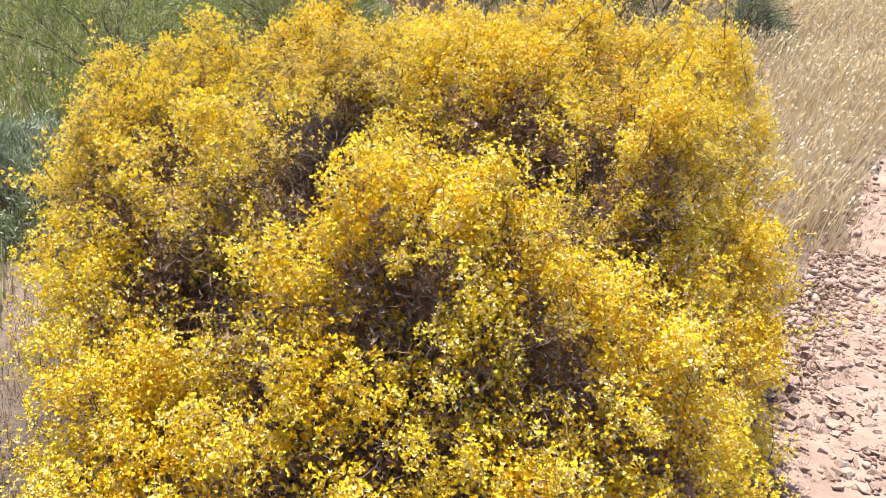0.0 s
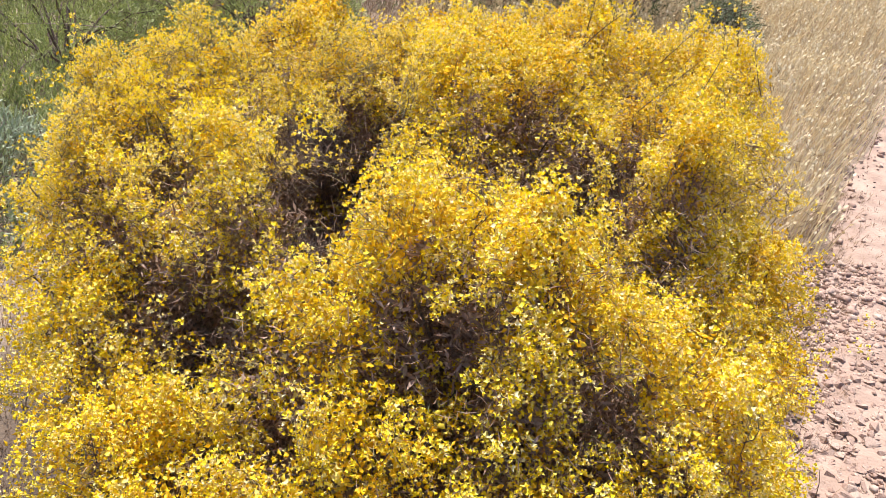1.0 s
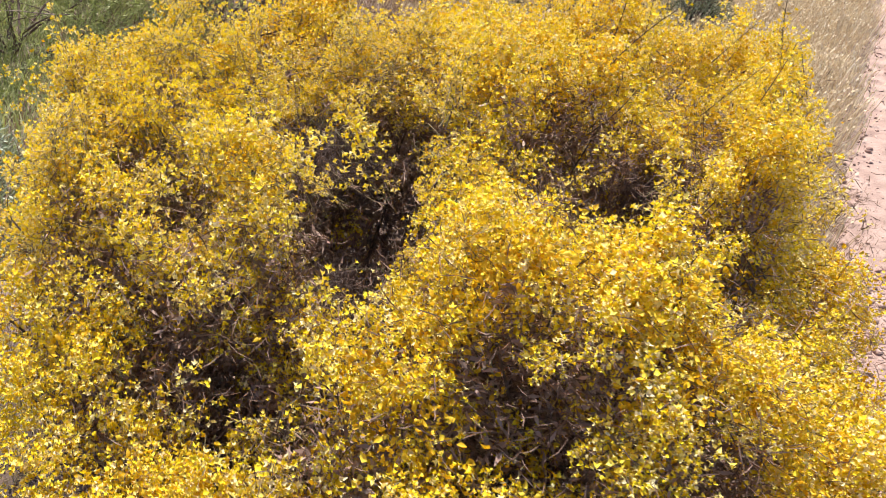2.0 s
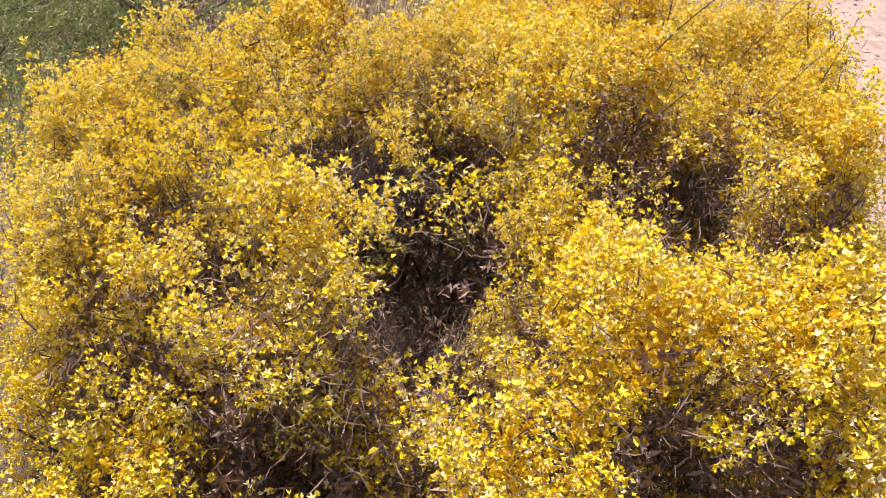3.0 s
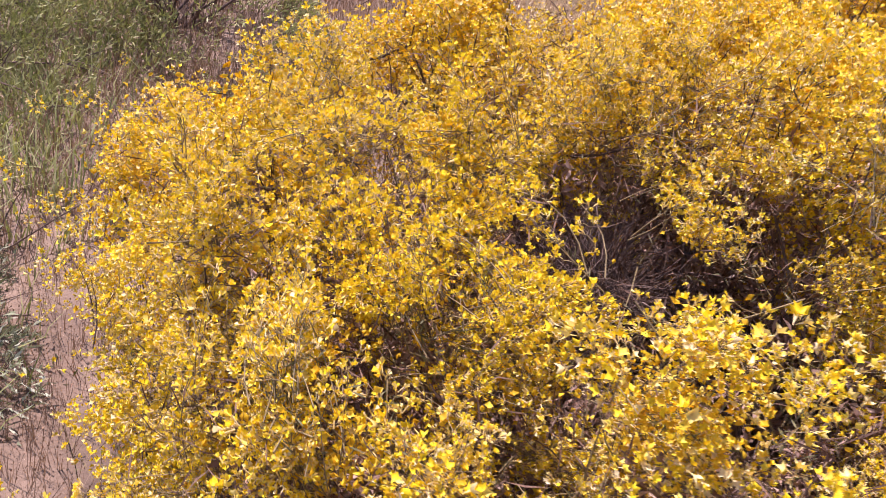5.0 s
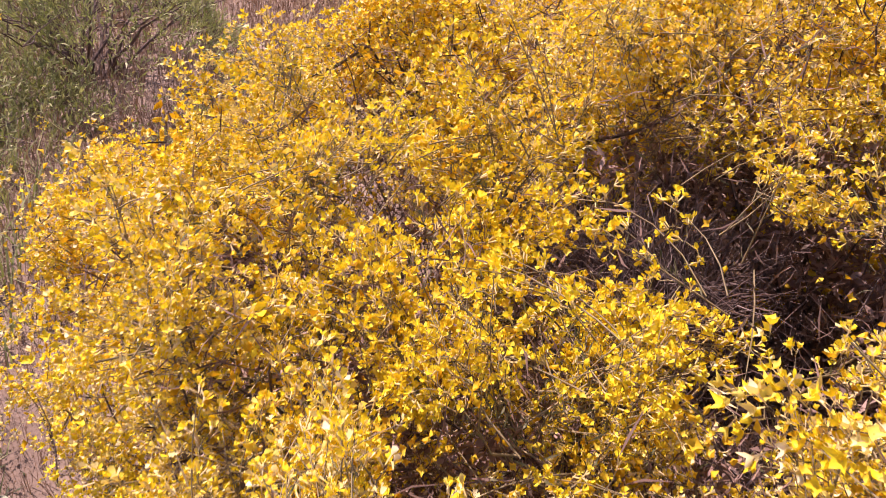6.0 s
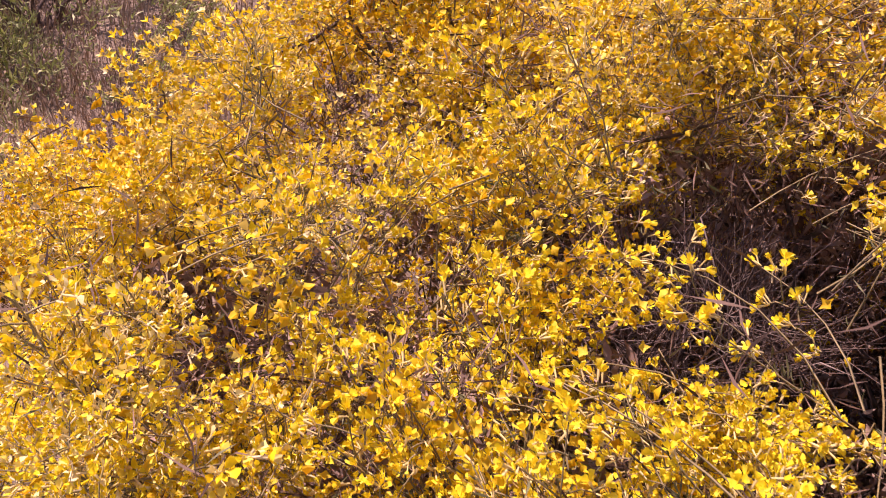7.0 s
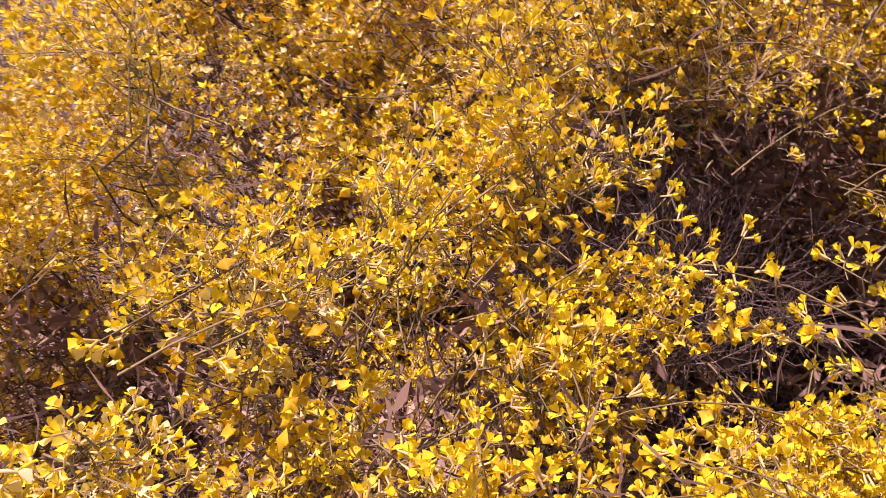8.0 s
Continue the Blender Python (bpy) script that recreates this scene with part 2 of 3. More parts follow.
# ---- the flowering bush ----
# clumps of the crown: x, y, height of the top, radius
BOUGHS = [
    (-0.78, 2.62, 1.55, 0.26), (-1.12, 2.98, 1.50, 0.34), (-1.05, 3.36, 1.58, 0.24), (-0.92, 3.34, 1.62, 0.15), (-0.81, 3.13, 1.44, 0.11), (-1.28, 3.28, 1.50, 0.20),
    (-1.30, 2.76, 1.25, 0.26), (-1.08, 2.42, 1.08, 0.34), (-1.14, 2.05, 0.80, 0.36), (-0.86, 2.06, 0.98, 0.32), (-1.30, 3.95, 1.38, 0.22), (-1.08, 3.82, 1.54, 0.12),
    (-0.75, 4.22, 1.50, 0.38), (-0.55, 3.62, 1.50, 0.20), (-0.32, 3.80, 1.60, 0.28), (-0.06, 3.46, 1.66, 0.24), (0.30, 3.06, 1.56, 0.22), (0.36, 3.66, 1.60, 0.32),
    (0.80, 3.32, 1.60, 0.28), (0.90, 3.78, 1.64, 0.30), (1.12, 4.25, 1.60, 0.38), (0.10, 4.15, 1.60, 0.38), (0.60, 4.35, 1.60, 0.38),
]
TUFTS = [
    (1.22, 3.38, 1.06, 0.32), (-0.02, 2.26, 1.64, 0.36), (-0.34, 2.12, 1.42, 0.26), (-0.16, 2.64, 1.46, 0.28), (0.37, 2.20, 1.41, 0.32), (-0.66, 2.53, 1.56, 0.12),
    (-0.49, 2.17, 1.40, 0.14), (-0.63, 2.42, 1.22, 0.12), (-0.57, 3.17, 1.49, 0.13), (-0.46, 3.14, 1.54, 0.13), (-0.29, 3.11, 1.51, 0.14), (-0.23, 2.98, 1.48, 0.11),
    (-0.22, 3.25, 1.77, 0.10), (-0.37, 2.87, 1.17, 0.09), (-1.14, 2.46, 1.18, 0.26), (-0.88, 2.26, 0.96, 0.22),
]
LOW_CLUMPS = [
    (0.68, 2.28, 1.30, 0.30), (0.92, 3.00, 1.12, 0.26), (1.12, 2.92, 0.82, 0.30), (-0.25, 1.76, 1.16, 0.34), (0.15, 1.80, 1.14, 0.34), (0.52, 1.92, 0.96, 0.32),
    (-0.65, 1.72, 0.95, 0.38), (0.92, 2.40, 0.68, 0.30), (-1.48, 4.38, 1.15, 0.32), (1.50, 4.05, 1.22, 0.32), (-1.50, 3.74, 1.05, 0.22),
    (-1.62, 4.40, 1.15, 0.26), (-1.50, 3.30, 0.85, 0.20), (-0.2, 4.7, 1.3, 0.4),
]
# furrows between them: x, y, radius, depth
HOLLOWS = [
    (-0.68, 3.02, 0.09, 0.40), (-0.66, 3.36, 0.13, 0.55), (-0.74, 3.44, 0.10, 0.45), (-0.48, 2.95, 0.14, 0.75), (-0.57, 2.88, 0.10, 0.55), (-0.42, 2.76, 0.10, 0.45), (-0.80, 2.45, 0.12, 0.60),
    (-0.13, 2.00, 0.12, 0.40), (0.64, 2.64, 0.20, 0.50), (0.44, 3.24, 0.15, 0.60), (0.14, 3.42, 0.11, 0.45), (0.66, 3.56, 0.17, 0.50), (0.95, 3.90, 0.18, 0.45), (0.48, 3.92, 0.12, 0.40),
    (-1.30, 3.58, 0.13, 0.55), (-1.00, 3.66, 0.11, 0.50), (-1.00, 4.06, 0.17, 0.70), (-0.55, 1.94, 0.11, 0.45), (0.40, 1.98, 0.10, 0.40), (1.05, 3.14, 0.13, 0.40),
    (-0.07, 1.68, 0.12, 0.45), (-0.36, 1.60, 0.12, 0.60), (0.88, 2.28, 0.13, 0.40),
]
CL, HO = np.array(BOUGHS + TUFTS + LOW_CLUMPS), np.array(HOLLOWS)


# open pockets under and between the boughs, down to the bare wood: x, y, z, radius
POCKETS_WEST = [
    (-1.35, 2.75, 1.25, 0.05), (-1.33, 3.46, 1.33, 0.09), (-1.31, 3.30, 1.38, 0.05), (-1.30, 3.76, 1.07, 0.10), (-1.17, 2.86, 1.41, 0.07), (-1.16, 3.41, 1.58, 0.05),
    (-1.10, 3.22, 1.49, 0.05), (-1.10, 3.36, 1.43, 0.08), (-1.04, 3.48, 1.30, 0.12), (-0.97, 2.72, 1.32, 0.05), (-0.96, 2.62, 1.37, 0.08), (-0.95, 3.77, 1.27, 0.08),
    (-0.94, 2.78, 1.28, 0.07), (-0.94, 2.40, 1.11, 0.08), (-0.91, 2.52, 1.43, 0.07), (-0.83, 3.15, 1.59, 0.10), (-0.82, 2.44, 1.02, 0.08), (-0.80, 2.52, 0.84, 0.10),
    (-0.72, 3.21, 1.36, 0.12), (-0.75, 3.32, 1.31, 0.08), (-0.74, 3.03, 0.65, 0.10), (-0.71, 2.88, 0.73, 0.08), (-0.69, 2.39, 1.09, 0.08), (-0.67, 3.55, 1.21, 0.08),
    (-0.67, 3.46, 1.30, 0.10),
]
POCKETS_MIDDLE = [
    (-0.64, 2.15, 1.22, 0.08), (-0.62, 3.76, 1.13, 0.07), (-0.61, 2.47, 1.58, 0.08), (-0.59, 3.15, 1.22, 0.14), (-0.56, 2.66, 1.28, 0.15), (-0.56, 2.48, 1.37, 0.12),
    (-0.54, 3.30, 0.89, 0.10), (-0.51, 2.78, 1.19, 0.12), (-0.51, 3.02, 1.30, 0.11), (-0.49, 3.39, 1.18, 0.15), (-0.48, 2.26, 1.39, 0.05), (-0.46, 3.32, 1.05, 0.15),
    (-0.46, 2.52, 1.17, 0.07), (-0.42, 3.11, 0.97, 0.15), (-0.42, 2.59, 1.12, 0.07), (-0.40, 3.18, 1.30, 0.10), (-0.40, 2.59, 1.41, 0.10), (-0.39, 3.46, 1.27, 0.07),
    (-0.38, 3.12, 1.19, 0.15), (-0.38, 2.69, 1.02, 0.07), (-0.36, 2.93, 1.27, 0.10), (-0.33, 3.04, 1.28, 0.08), (-0.32, 3.42, 0.99, 0.15), (-0.32, 3.28, 1.26, 0.15),
    (-0.32, 2.82, 0.92, 0.05),
]
POCKETS_EAST = [
    (-0.29, 3.39, 1.16, 0.15), (-0.26, 3.25, 1.34, 0.09), (-0.24, 2.06, 1.38, 0.08), (-0.19, 3.06, 1.04, 0.05), (-0.14, 2.05, 1.24, 0.10), (-0.14, 3.18, 0.98, 0.10),
    (-0.12, 2.18, 1.75, 0.10), (-0.08, 2.31, 1.68, 0.10), (0.08, 3.38, 1.53, 0.08), (0.10, 3.22, 1.41, 0.15), (0.11, 3.38, 1.35, 0.07), (0.13, 3.52, 1.45, 0.10),
    (0.13, 3.09, 1.48, 0.10), (0.25, 2.99, 1.36, 0.15), (0.26, 3.48, 1.37, 0.15), (0.33, 3.21, 1.20, 0.15), (0.35, 3.39, 1.12, 0.12), (0.40, 3.10, 1.38, 0.05),
    (0.41, 3.06, 1.19, 0.08), (0.47, 2.46, 0.86, 0.07), (0.51, 3.22, 1.11, 0.08), (0.52, 3.41, 1.20, 0.15), (0.58, 3.58, 1.13, 0.10), (0.61, 3.30, 1.33, 0.07),
]
# the large cavity under the middle boughs
CAVITY = [
    (-0.47, 2.95, 1.12, 0.16), (-0.44, 3.07, 1.20, 0.14), (-0.50, 3.22, 1.18, 0.16), (-0.62, 3.33, 1.24, 0.16), (-0.71, 3.33, 1.38, 0.12), (-0.66, 3.42, 1.38, 0.09),
    (-0.50, 3.42, 1.14, 0.15), (-0.40, 3.13, 1.04, 0.16), (-0.58, 2.86, 1.20, 0.10), (-0.52, 2.98, 1.32, 0.09), (-0.33, 3.02, 1.20, 0.10), (-0.66, 3.20, 1.27, 0.11), (-1.02, 3.66, 1.34, 0.13), (-1.25, 3.72, 1.14, 0.14), (-1.24, 3.56, 1.26, 0.10), (-1.03, 3.70, 1.42, 0.11), (-1.27, 3.56, 1.34, 0.10), (-1.09, 3.29, 1.43, 0.07),
]
PO = np.array(POCKETS_WEST + POCKETS_MIDDLE + POCKETS_EAST + CAVITY)


def in_pocket(p, reach=1.0):
    """Whether each place lies in one of the open pockets."""
    return (((p[:, None] - PO[:, :3]) ** 2).sum(2) < (reach * PO[:, 3]) ** 2).any(1)


def bush_rim(x, y):
    """0 in the middle of the bush, 1 at its rim."""
    back = 0.14 * np.maximum(y - 3.4, 0)
    half = np.where(x > 0, 1.50 + back - 0.42 * np.clip(3.2 - y, 0, 1.6), 1.46 + 0.5 * back + 0.35 * np.clip(y - 3.1, 0, 0.8) - 0.16 * np.clip(3.1 - y, 0, 0.7) + 0.12 * np.clip(2.3 - y, 0, 0.6))
    a = np.arctan2(y - 3.2, x - 0.02)
    r = (np.abs((x - 0.02) / half) ** 2.5 + np.abs((y - 3.2) / 1.95) ** 2.5) ** 0.4
    return r * (1 + 0.04 * np.sin(3 * a + 1) + 0.035 * np.sin(7 * a))


def crease(x, y):
    """Narrow furrows between the rounded bunches of the crown."""
    f = fields(x + 0.05 * fields(x, y, 61, 0.15), y + 0.05 * fields(x, y, 62, 0.15), 63, 0.30)
    return np.exp(-(f / 0.13) ** 2)


def crown(x, y):
    """Height of the bush's crown."""
    rim = bush_rim(x, y)
    base = (1.0 + 0.1 * np.tanh((y - 2.8) * 1.5)) * np.clip(1 - rim ** 4, 0, 1) ** 0.7
    d2 = ((x[:, None] - CL[:, 0]) ** 2 + (y[:, None] - CL[:, 1]) ** 2) / CL[:, 3] ** 2
    domes = np.where(d2 < 1.6, CL[:, 2] - 0.28 * d2 ** 1.3, -9).max(1)
    top = np.maximum(base, domes - 3.0 * np.clip(rim - 0.96, 0, 1))
    e2 = ((x[:, None] - HO[:, 0]) ** 2 + (y[:, None] - HO[:, 1]) ** 2) / HO[:, 2] ** 2
    top = top - (HO[:, 3] * np.exp(-e2 ** 1.5)).sum(1)
    return np.maximum(top + 0.07 * fields(x, y, 21, 0.40) + 0.045 * fields(x, y, 22, 0.18) - 0.13 * crease(x, y), 0.05)


def gap(x, y):
    e2 = ((x[:, None] - HO[:, 0]) ** 2 + (y[:, None] - HO[:, 1]) ** 2) / HO[:, 2] ** 2
    return (np.minimum(HO[:, 3] * 1.5, 1) * np.exp(-(e2 / 1.2) ** 2)).max(1)


def crown_points(count, box=(-1.95, 1.95, 1.0, 6.1)):
    """Places on the crown's surface with their outward direction, denser where it is steep, sparse in the gaps."""
    out_p, out_n = [], []
    have = 0
    while have < count:
        x = rng.uniform(box[0], box[1], 20000)
        y = rng.uniform(box[2], box[3], 20000)
        h = 0.02
        z = crown(x, y)
        sx = (crown(x + h, y) - crown(x - h, y)) / (2 * h)
        sy = (crown(x, y + h) - crown(x, y - h)) / (2 * h)
        slope = np.sqrt(1 + np.minimum(sx ** 2 + sy ** 2, 9))
        patch = np.clip(0.85 + 0.8 * fields(x, y, 31, 0.24), 0.08, 1)
        thin = 1 - 0.5 * (x > 0.85) * (y > 3.5) - 0.45 * (x < -1.0) * (y > 3.5) * (y < 4.3)
        chance = thin * slope / 3.2 * (1 - 0.97 * gap(x, y)) * (1 - 0.5 * crease(x, y)) * patch * (bush_rim(x, y) < 1.06) * (z > 0.12)
        keep = rng.random(20000) < chance
        nrm = np.stack([-sx, -sy, np.ones_like(sx)], 1) / slope[:, None]
        out_p.append(np.stack([x, y, z], 1)[keep])
        out_n.append(nrm[keep])
        have += keep.sum()
    return np.concatenate(out_p)[:count], np.concatenate(out_n)[:count]


def flower(pieces, at, rot, size, fine, far=False):
    """A flower: a long pale tube that flares into four rounded bright yellow lobes, a little flattened."""
    def put(v, tris=(), quads=(), slot=0):
        pieces.add((np.asarray(v, float) * (1.0, squash, 1.0)) @ (rot.T * size) + at, tris, quads, slot)
    squash = rng.uniform(0.45, 1.0)
    open_ = rng.uniform(0.8, 1.15)
    a = np.arange(4) * np.pi / 2 + 0.4
    if fine:
        low = np.stack([0.045 * np.cos(a), 0.045 * np.sin(a), np.zeros(4)], 1)
        mid = np.stack([0.08 * np.cos(a), 0.08 * np.sin(a), np.full(4, 0.58)], 1)
        put(np.concatenate([low, mid]), quads=[(i, (i + 1) % 4, 4 + (i + 1) % 4, 4 + i) for i in range(4)], slot=1)
        for k in range(4):
            c, w = a[k] + rng.uniform(-0.2, 0.2), 0.68
            z = 0.88 + rng.uniform(-0.12, 0.06)
            r = 0.33 * open_ * rng.uniform(0.8, 1.2)
            curl = rng.uniform(-0.05, 0.06)
            pt = lambda ang, rad, h: (rad * np.cos(ang), rad * np.sin(ang), h)
            put([pt(c, 0.055, 0.56), pt(c - w, r * 0.60, 0.74), pt(c - 0.50, r * 1.04, z + 0.05), pt(c, r * rng.uniform(0.82, 1.0), z + 0.08 + curl), pt(c + 0.50, r * 1.04, z + 0.04), pt(c + w, r * 0.60, 0.74), pt(c, r * 0.62, 0.70)],
                tris=[(0, 6, 1), (0, 5, 6), (1, 6, 2), (2, 6, 3), (3, 6, 4), (4, 6, 5)])
    else:
        w = 0.08 if far else 0.075
        put([(0, 0, 0), (w, 0, 0.62), (-w, 0, 0.62)], tris=[(0, 1, 2)], slot=1)
        # a frilled cup of three or four lobes
        n = 6 if far else 8
        c = np.arange(n) * 2 * np.pi / n + rng.uniform(-0.15, 0.15, n)
        r = (0.44 if far else 0.40) * open_ * np.where(np.arange(n) % 2, 0.58, 1.0) * rng.uniform(0.75, 1.2, n)
        z = np.where(np.arange(n) % 2, 0.72, 0.92) + rng.uniform(-0.10, 0.12, n)
        rim = np.stack([r * np.cos(c), r * np.sin(c), z], 1)
        put(np.concatenate([[(0, 0, 0.50)], rim]), tris=[(0, 1 + i, 1 + (i + 1) % n) for i in range(n)])


def one_basis(direction, turn):
    return bases(np.asarray([direction], float), np.array([turn]))[0]


def leaf(pieces, at, direction, length, width, slot):
    rot = one_basis(direction, rng.uniform(0, 6.28))
    v = np.array([(0, 0, 0), (width, 0.1 * length, 0.5 * length), (0, 0.02, length), (-width, 0.1 * length, 0.5 * length)])
    v[2, 1] = 0.0
    pieces.add(v @ rot.T + at, quads=[(0, 1, 2, 3)], slot=slot)


def sprig(flowers, fine, leafy=1.0, far=False, heads=None):
    """A flowering shoot, about 15 cm tall: stem with side twigs, flowers at their ends, narrow leaves. Slots: petal, calyx, leaf, stem."""
    p = Pieces()
    lean = rng.normal(0, 0.012, 2)
    top = np.array([lean[0], lean[1], rng.uniform(0.10, 0.15)])
    line = bent((0, 0, -0.06), top, (rng.normal(0, 0.012), rng.normal(0, 0.012), 0), 5)
    if fine:
        tube(p, line, np.linspace(0.0014, 0.0007, 5), 3, 3)
    else:
        p.add([line[1] - (0.0009, 0, 0), line[1] + (0.0009, 0, 0), top], tris=[(0, 1, 2)], slot=3)
    ends = [(line[-1], np.array([0, 0, 1.0]))]
    for k in range(6):
        f = 0.38 + 0.095 * k + rng.uniform(-0.04, 0.04)
        base = line[0] * (1 - f) + top * f
        a = k * 2.4 + rng.uniform(-0.5, 0.5)
        d = np.array([np.cos(a), np.sin(a), rng.uniform(0.5, 1.3)])
        d /= np.linalg.norm(d)
        tip = base + d * rng.uniform(0.012, 0.034) * (1.5 if rng.random() < 0.12 else 1.0)
        if fine:
            tube(p, bent(base, tip, (0, 0, 0.004), 3), (0.0009, 0.0008, 0.0006), 3, 3)
        elif not far:
            p.add([base - (0, 0, 0.001), base + (0, 0, 0.001), tip], tris=[(0, 1, 2)], slot=3)
        ends.append((tip, d))
    spin = rng.uniform(0, 6.28, len(ends))
    for k in range(flowers):
        e = k % len(ends)
        at, d = ends[e]
        a = spin[e] + (k // len(ends)) * 2.2 + rng.uniform(-0.3, 0.3)
        tilt = rng.uniform(0.3, 1.5)
        out = d + tilt * np.array([np.cos(a), np.sin(a), rng.uniform(-0.1, 0.5)])
        at, turned, long_ = at + rng.normal(0, 0.002, 3), one_basis(out, rng.uniform(0, 6.28)), rng.uniform(0.0145, 0.0200) * (1.0 if fine else 1.16)
        if heads is None:
            flower(p, at, turned, long_, fine, far)
        else:
            heads.append(Matrix.Translation(at) @ Matrix(turned.tolist()).to_4x4() @ Matrix.Scale(long_, 4))
    for k in range(int((7 if fine else 3) * leafy)):
        f = rng.uniform(0.0, 0.9)
        base = line[0] * (1 - f) + top * f
        a = rng.uniform(0, 6.28)
        leaf(p, base, (np.cos(a), np.sin(a), rng.uniform(0.3, 1.2)), rng.uniform(0.013, 0.026), rng.uniform(0.0007, 0.0013) * (1 if fine else 1.6), 2)
    return p


SPRIG_MATS = [PETAL, CALYX, LEAF, STEM]


bush = new("flowering_bush")
bush.location = (0, 3.2, 0)
tagged(bush, "large rounded bush covered in small bright yellow flowers", "bush")
BUSH_AT = np.array([0, 3.2, 0])


def spaced(p, nrm, apart):
    """Thins places so that no two lie nearer than about this far."""
    cell = np.floor(p / apart).astype(int)
    seen, keep = {}, []
    for i, (a, b, c) in enumerate(map(tuple, cell)):
        close = any(((p[j] - p[i]) ** 2).sum() < apart ** 2 for da in (-1, 0, 1) for db in (-1, 0, 1) for dc in (-1, 0, 1) for j in seen.get((a + da, b + db, c + dc), ()))
        if not close:
            seen.setdefault((a, b, c), []).append(i)
            keep.append(i)
    return p[keep], nrm[keep]


def fan(c, nrm, each, spread):
    """Shoots in bunches that fan out from a common twig."""
    many = rng.poisson(each, len(c))
    tilt = np.repeat(rng.normal(0, 0.3, c.shape), many, 0)
    c, nrm = np.repeat(c, many, 0), np.repeat(nrm, many, 0)
    k = len(c)
    off = rng.normal(0, spread, (k, 3))
    off -= nrm * (off * nrm).sum(1, keepdims=True) * 0.6
    drop = 16.0 * (off ** 2).sum(1, keepdims=True)
    d = 0.75 * nrm + np.array([0, 0, 0.4]) + tilt + 14.0 * off + rng.normal(0, 0.2, (k, 3))
    d /= np.linalg.norm(d, axis=1, keepdims=True)
    size = np.where(rng.random(k) < 0.03, rng.uniform(1.2, 1.4, k), rng.uniform(0.75, 1.05, k))
    p = c + off - nrm * drop
    p = p - d * (0.11 * np.minimum(size, 1.1))[:, None]
    p[:, 2] = np.maximum(p[:, 2], 0.06)
    return p, bases(d, rng.uniform(0, 6.28, k)), size


c, nrm = spaced(*crown_points(16000), 0.095)
c = c - nrm * np.clip(rng.normal(0.0, 0.045, len(c)), -0.07, 0.12)[:, None]
outer = fan(c, nrm, 9.0, 0.031)
# sparser shoots in the shade below them
c, nrm = crown_points(1800)
inner = fan(c - nrm * rng.uniform(0.10, 0.24, 1800)[:, None], nrm, 1.0, 0.03)
at, rot, size = (np.concatenate(k) for k in zip(outer, inner))
axis = rot[:, :, 2] * size[:, None]
clear = ~in_pocket(at + 0.06 * axis, 1.1) & ~in_pocket(at + 0.14 * axis, 1.12)
at, rot, size = at[clear], rot[clear], size[clear]
seen_side = (at[:, 1] < 4.6) | (rng.random(len(at)) < 0.4)
at, rot, size = at[seen_side], rot[seen_side], size[seen_side]

# the shoots that the camera passes nearest, one by one; the rest joined
near = (np.abs(at[:, 0] + 0.88) < 0.62) & (at[:, 1] > 2.7) & (at[:, 1] < 3.8) & (at[:, 2] > 1.0)
single = np.flatnonzero(near)
single = single[np.argsort(((at[single] - (-1.0, 3.1, 1.5)) ** 2).sum(1))[:150]]
fine_kinds = [sprig(int(rng.integers(21, 28)), True, 0.6) for _ in range(9)] + [sprig(6, True, 4.0)]
low_kinds = [sprig(int(rng.integers(17, 24)), False, 0.4) for _ in range(9)] + [sprig(6, False, 4.0)]
far_kinds = [sprig(int(rng.integers(16, 22)), False, 0.4, True) for _ in range(9)] + [sprig(6, False, 4.0, True)]
is_single = np.zeros(len(at), bool)
is_single[single] = True
low_arr, fine_arr, far_arr = ([k.arrays() for k in kinds] for kinds in (low_kinds, fine_kinds, far_kinds))
middle = ~near & (at[:, 0] < 0.0) & (at[:, 1] > 2.1) & (at[:, 1] < 4.1) & (at[:, 2] > 0.7)
remote = ~near & ~middle
kind = rng.integers(0, 10, len(at))
chunks_near = [scatter(fine_arr[k], at[s] - BUSH_AT, rot[s], size[s]) for k in range(10) for s in [near & ~is_single & (kind == k)] if s.any()]
chunks_far = [scatter(low_arr[k], at[s] - BUSH_AT, rot[s], size[s]) for k in range(10) for s in [middle & (kind == k)] if s.any()]
chunks_far += [scatter(far_arr[k], at[s] - BUSH_AT, rot[s], size[s]) for k in range(10) for s in [remote & (kind == k)] if s.any()]
tagged(part_mesh("near_growth", joined("near_growth", chunks_near, SPRIG_MATS), bush, "flowering shoots with narrow grey-green leaves"), kind="stuff")
tagged(part_mesh("flowering_growth", joined("flowering_growth", chunks_far, SPRIG_MATS), bush, "flowering shoots with narrow leaves"), kind="stuff")
# each of the nearest shoots with its flowers one by one
flower_meshes = []
for k in range(16):
    p = Pieces()
    flower(p, np.zeros(3), np.eye(3), 1.0, True)
    flower_meshes.append(p.mesh("flower", [PETAL, CALYX]))
bare_kinds = []
for k in range(10):
    heads = []
    bare_kinds.append((sprig(int(rng.integers(21, 28)) if k < 9 else 6, True, 0.5 if k < 9 else 4.0, heads=heads).mesh("flower_sprig", SPRIG_MATS), heads))
for i in single:
    me, heads = bare_kinds[kind[i]]
    ob = new("flower_sprig", me)
    ob.parent = bush
    ob.matrix_basis = Matrix.Translation(at[i] - BUSH_AT) @ Matrix(rot[i].tolist()).to_4x4() @ Matrix.Scale(size[i], 4)
    for m in heads:
        head = new("flower", flower_meshes[int(rng.integers(0, 16))])
        head.parent = ob
        head.matrix_basis = m


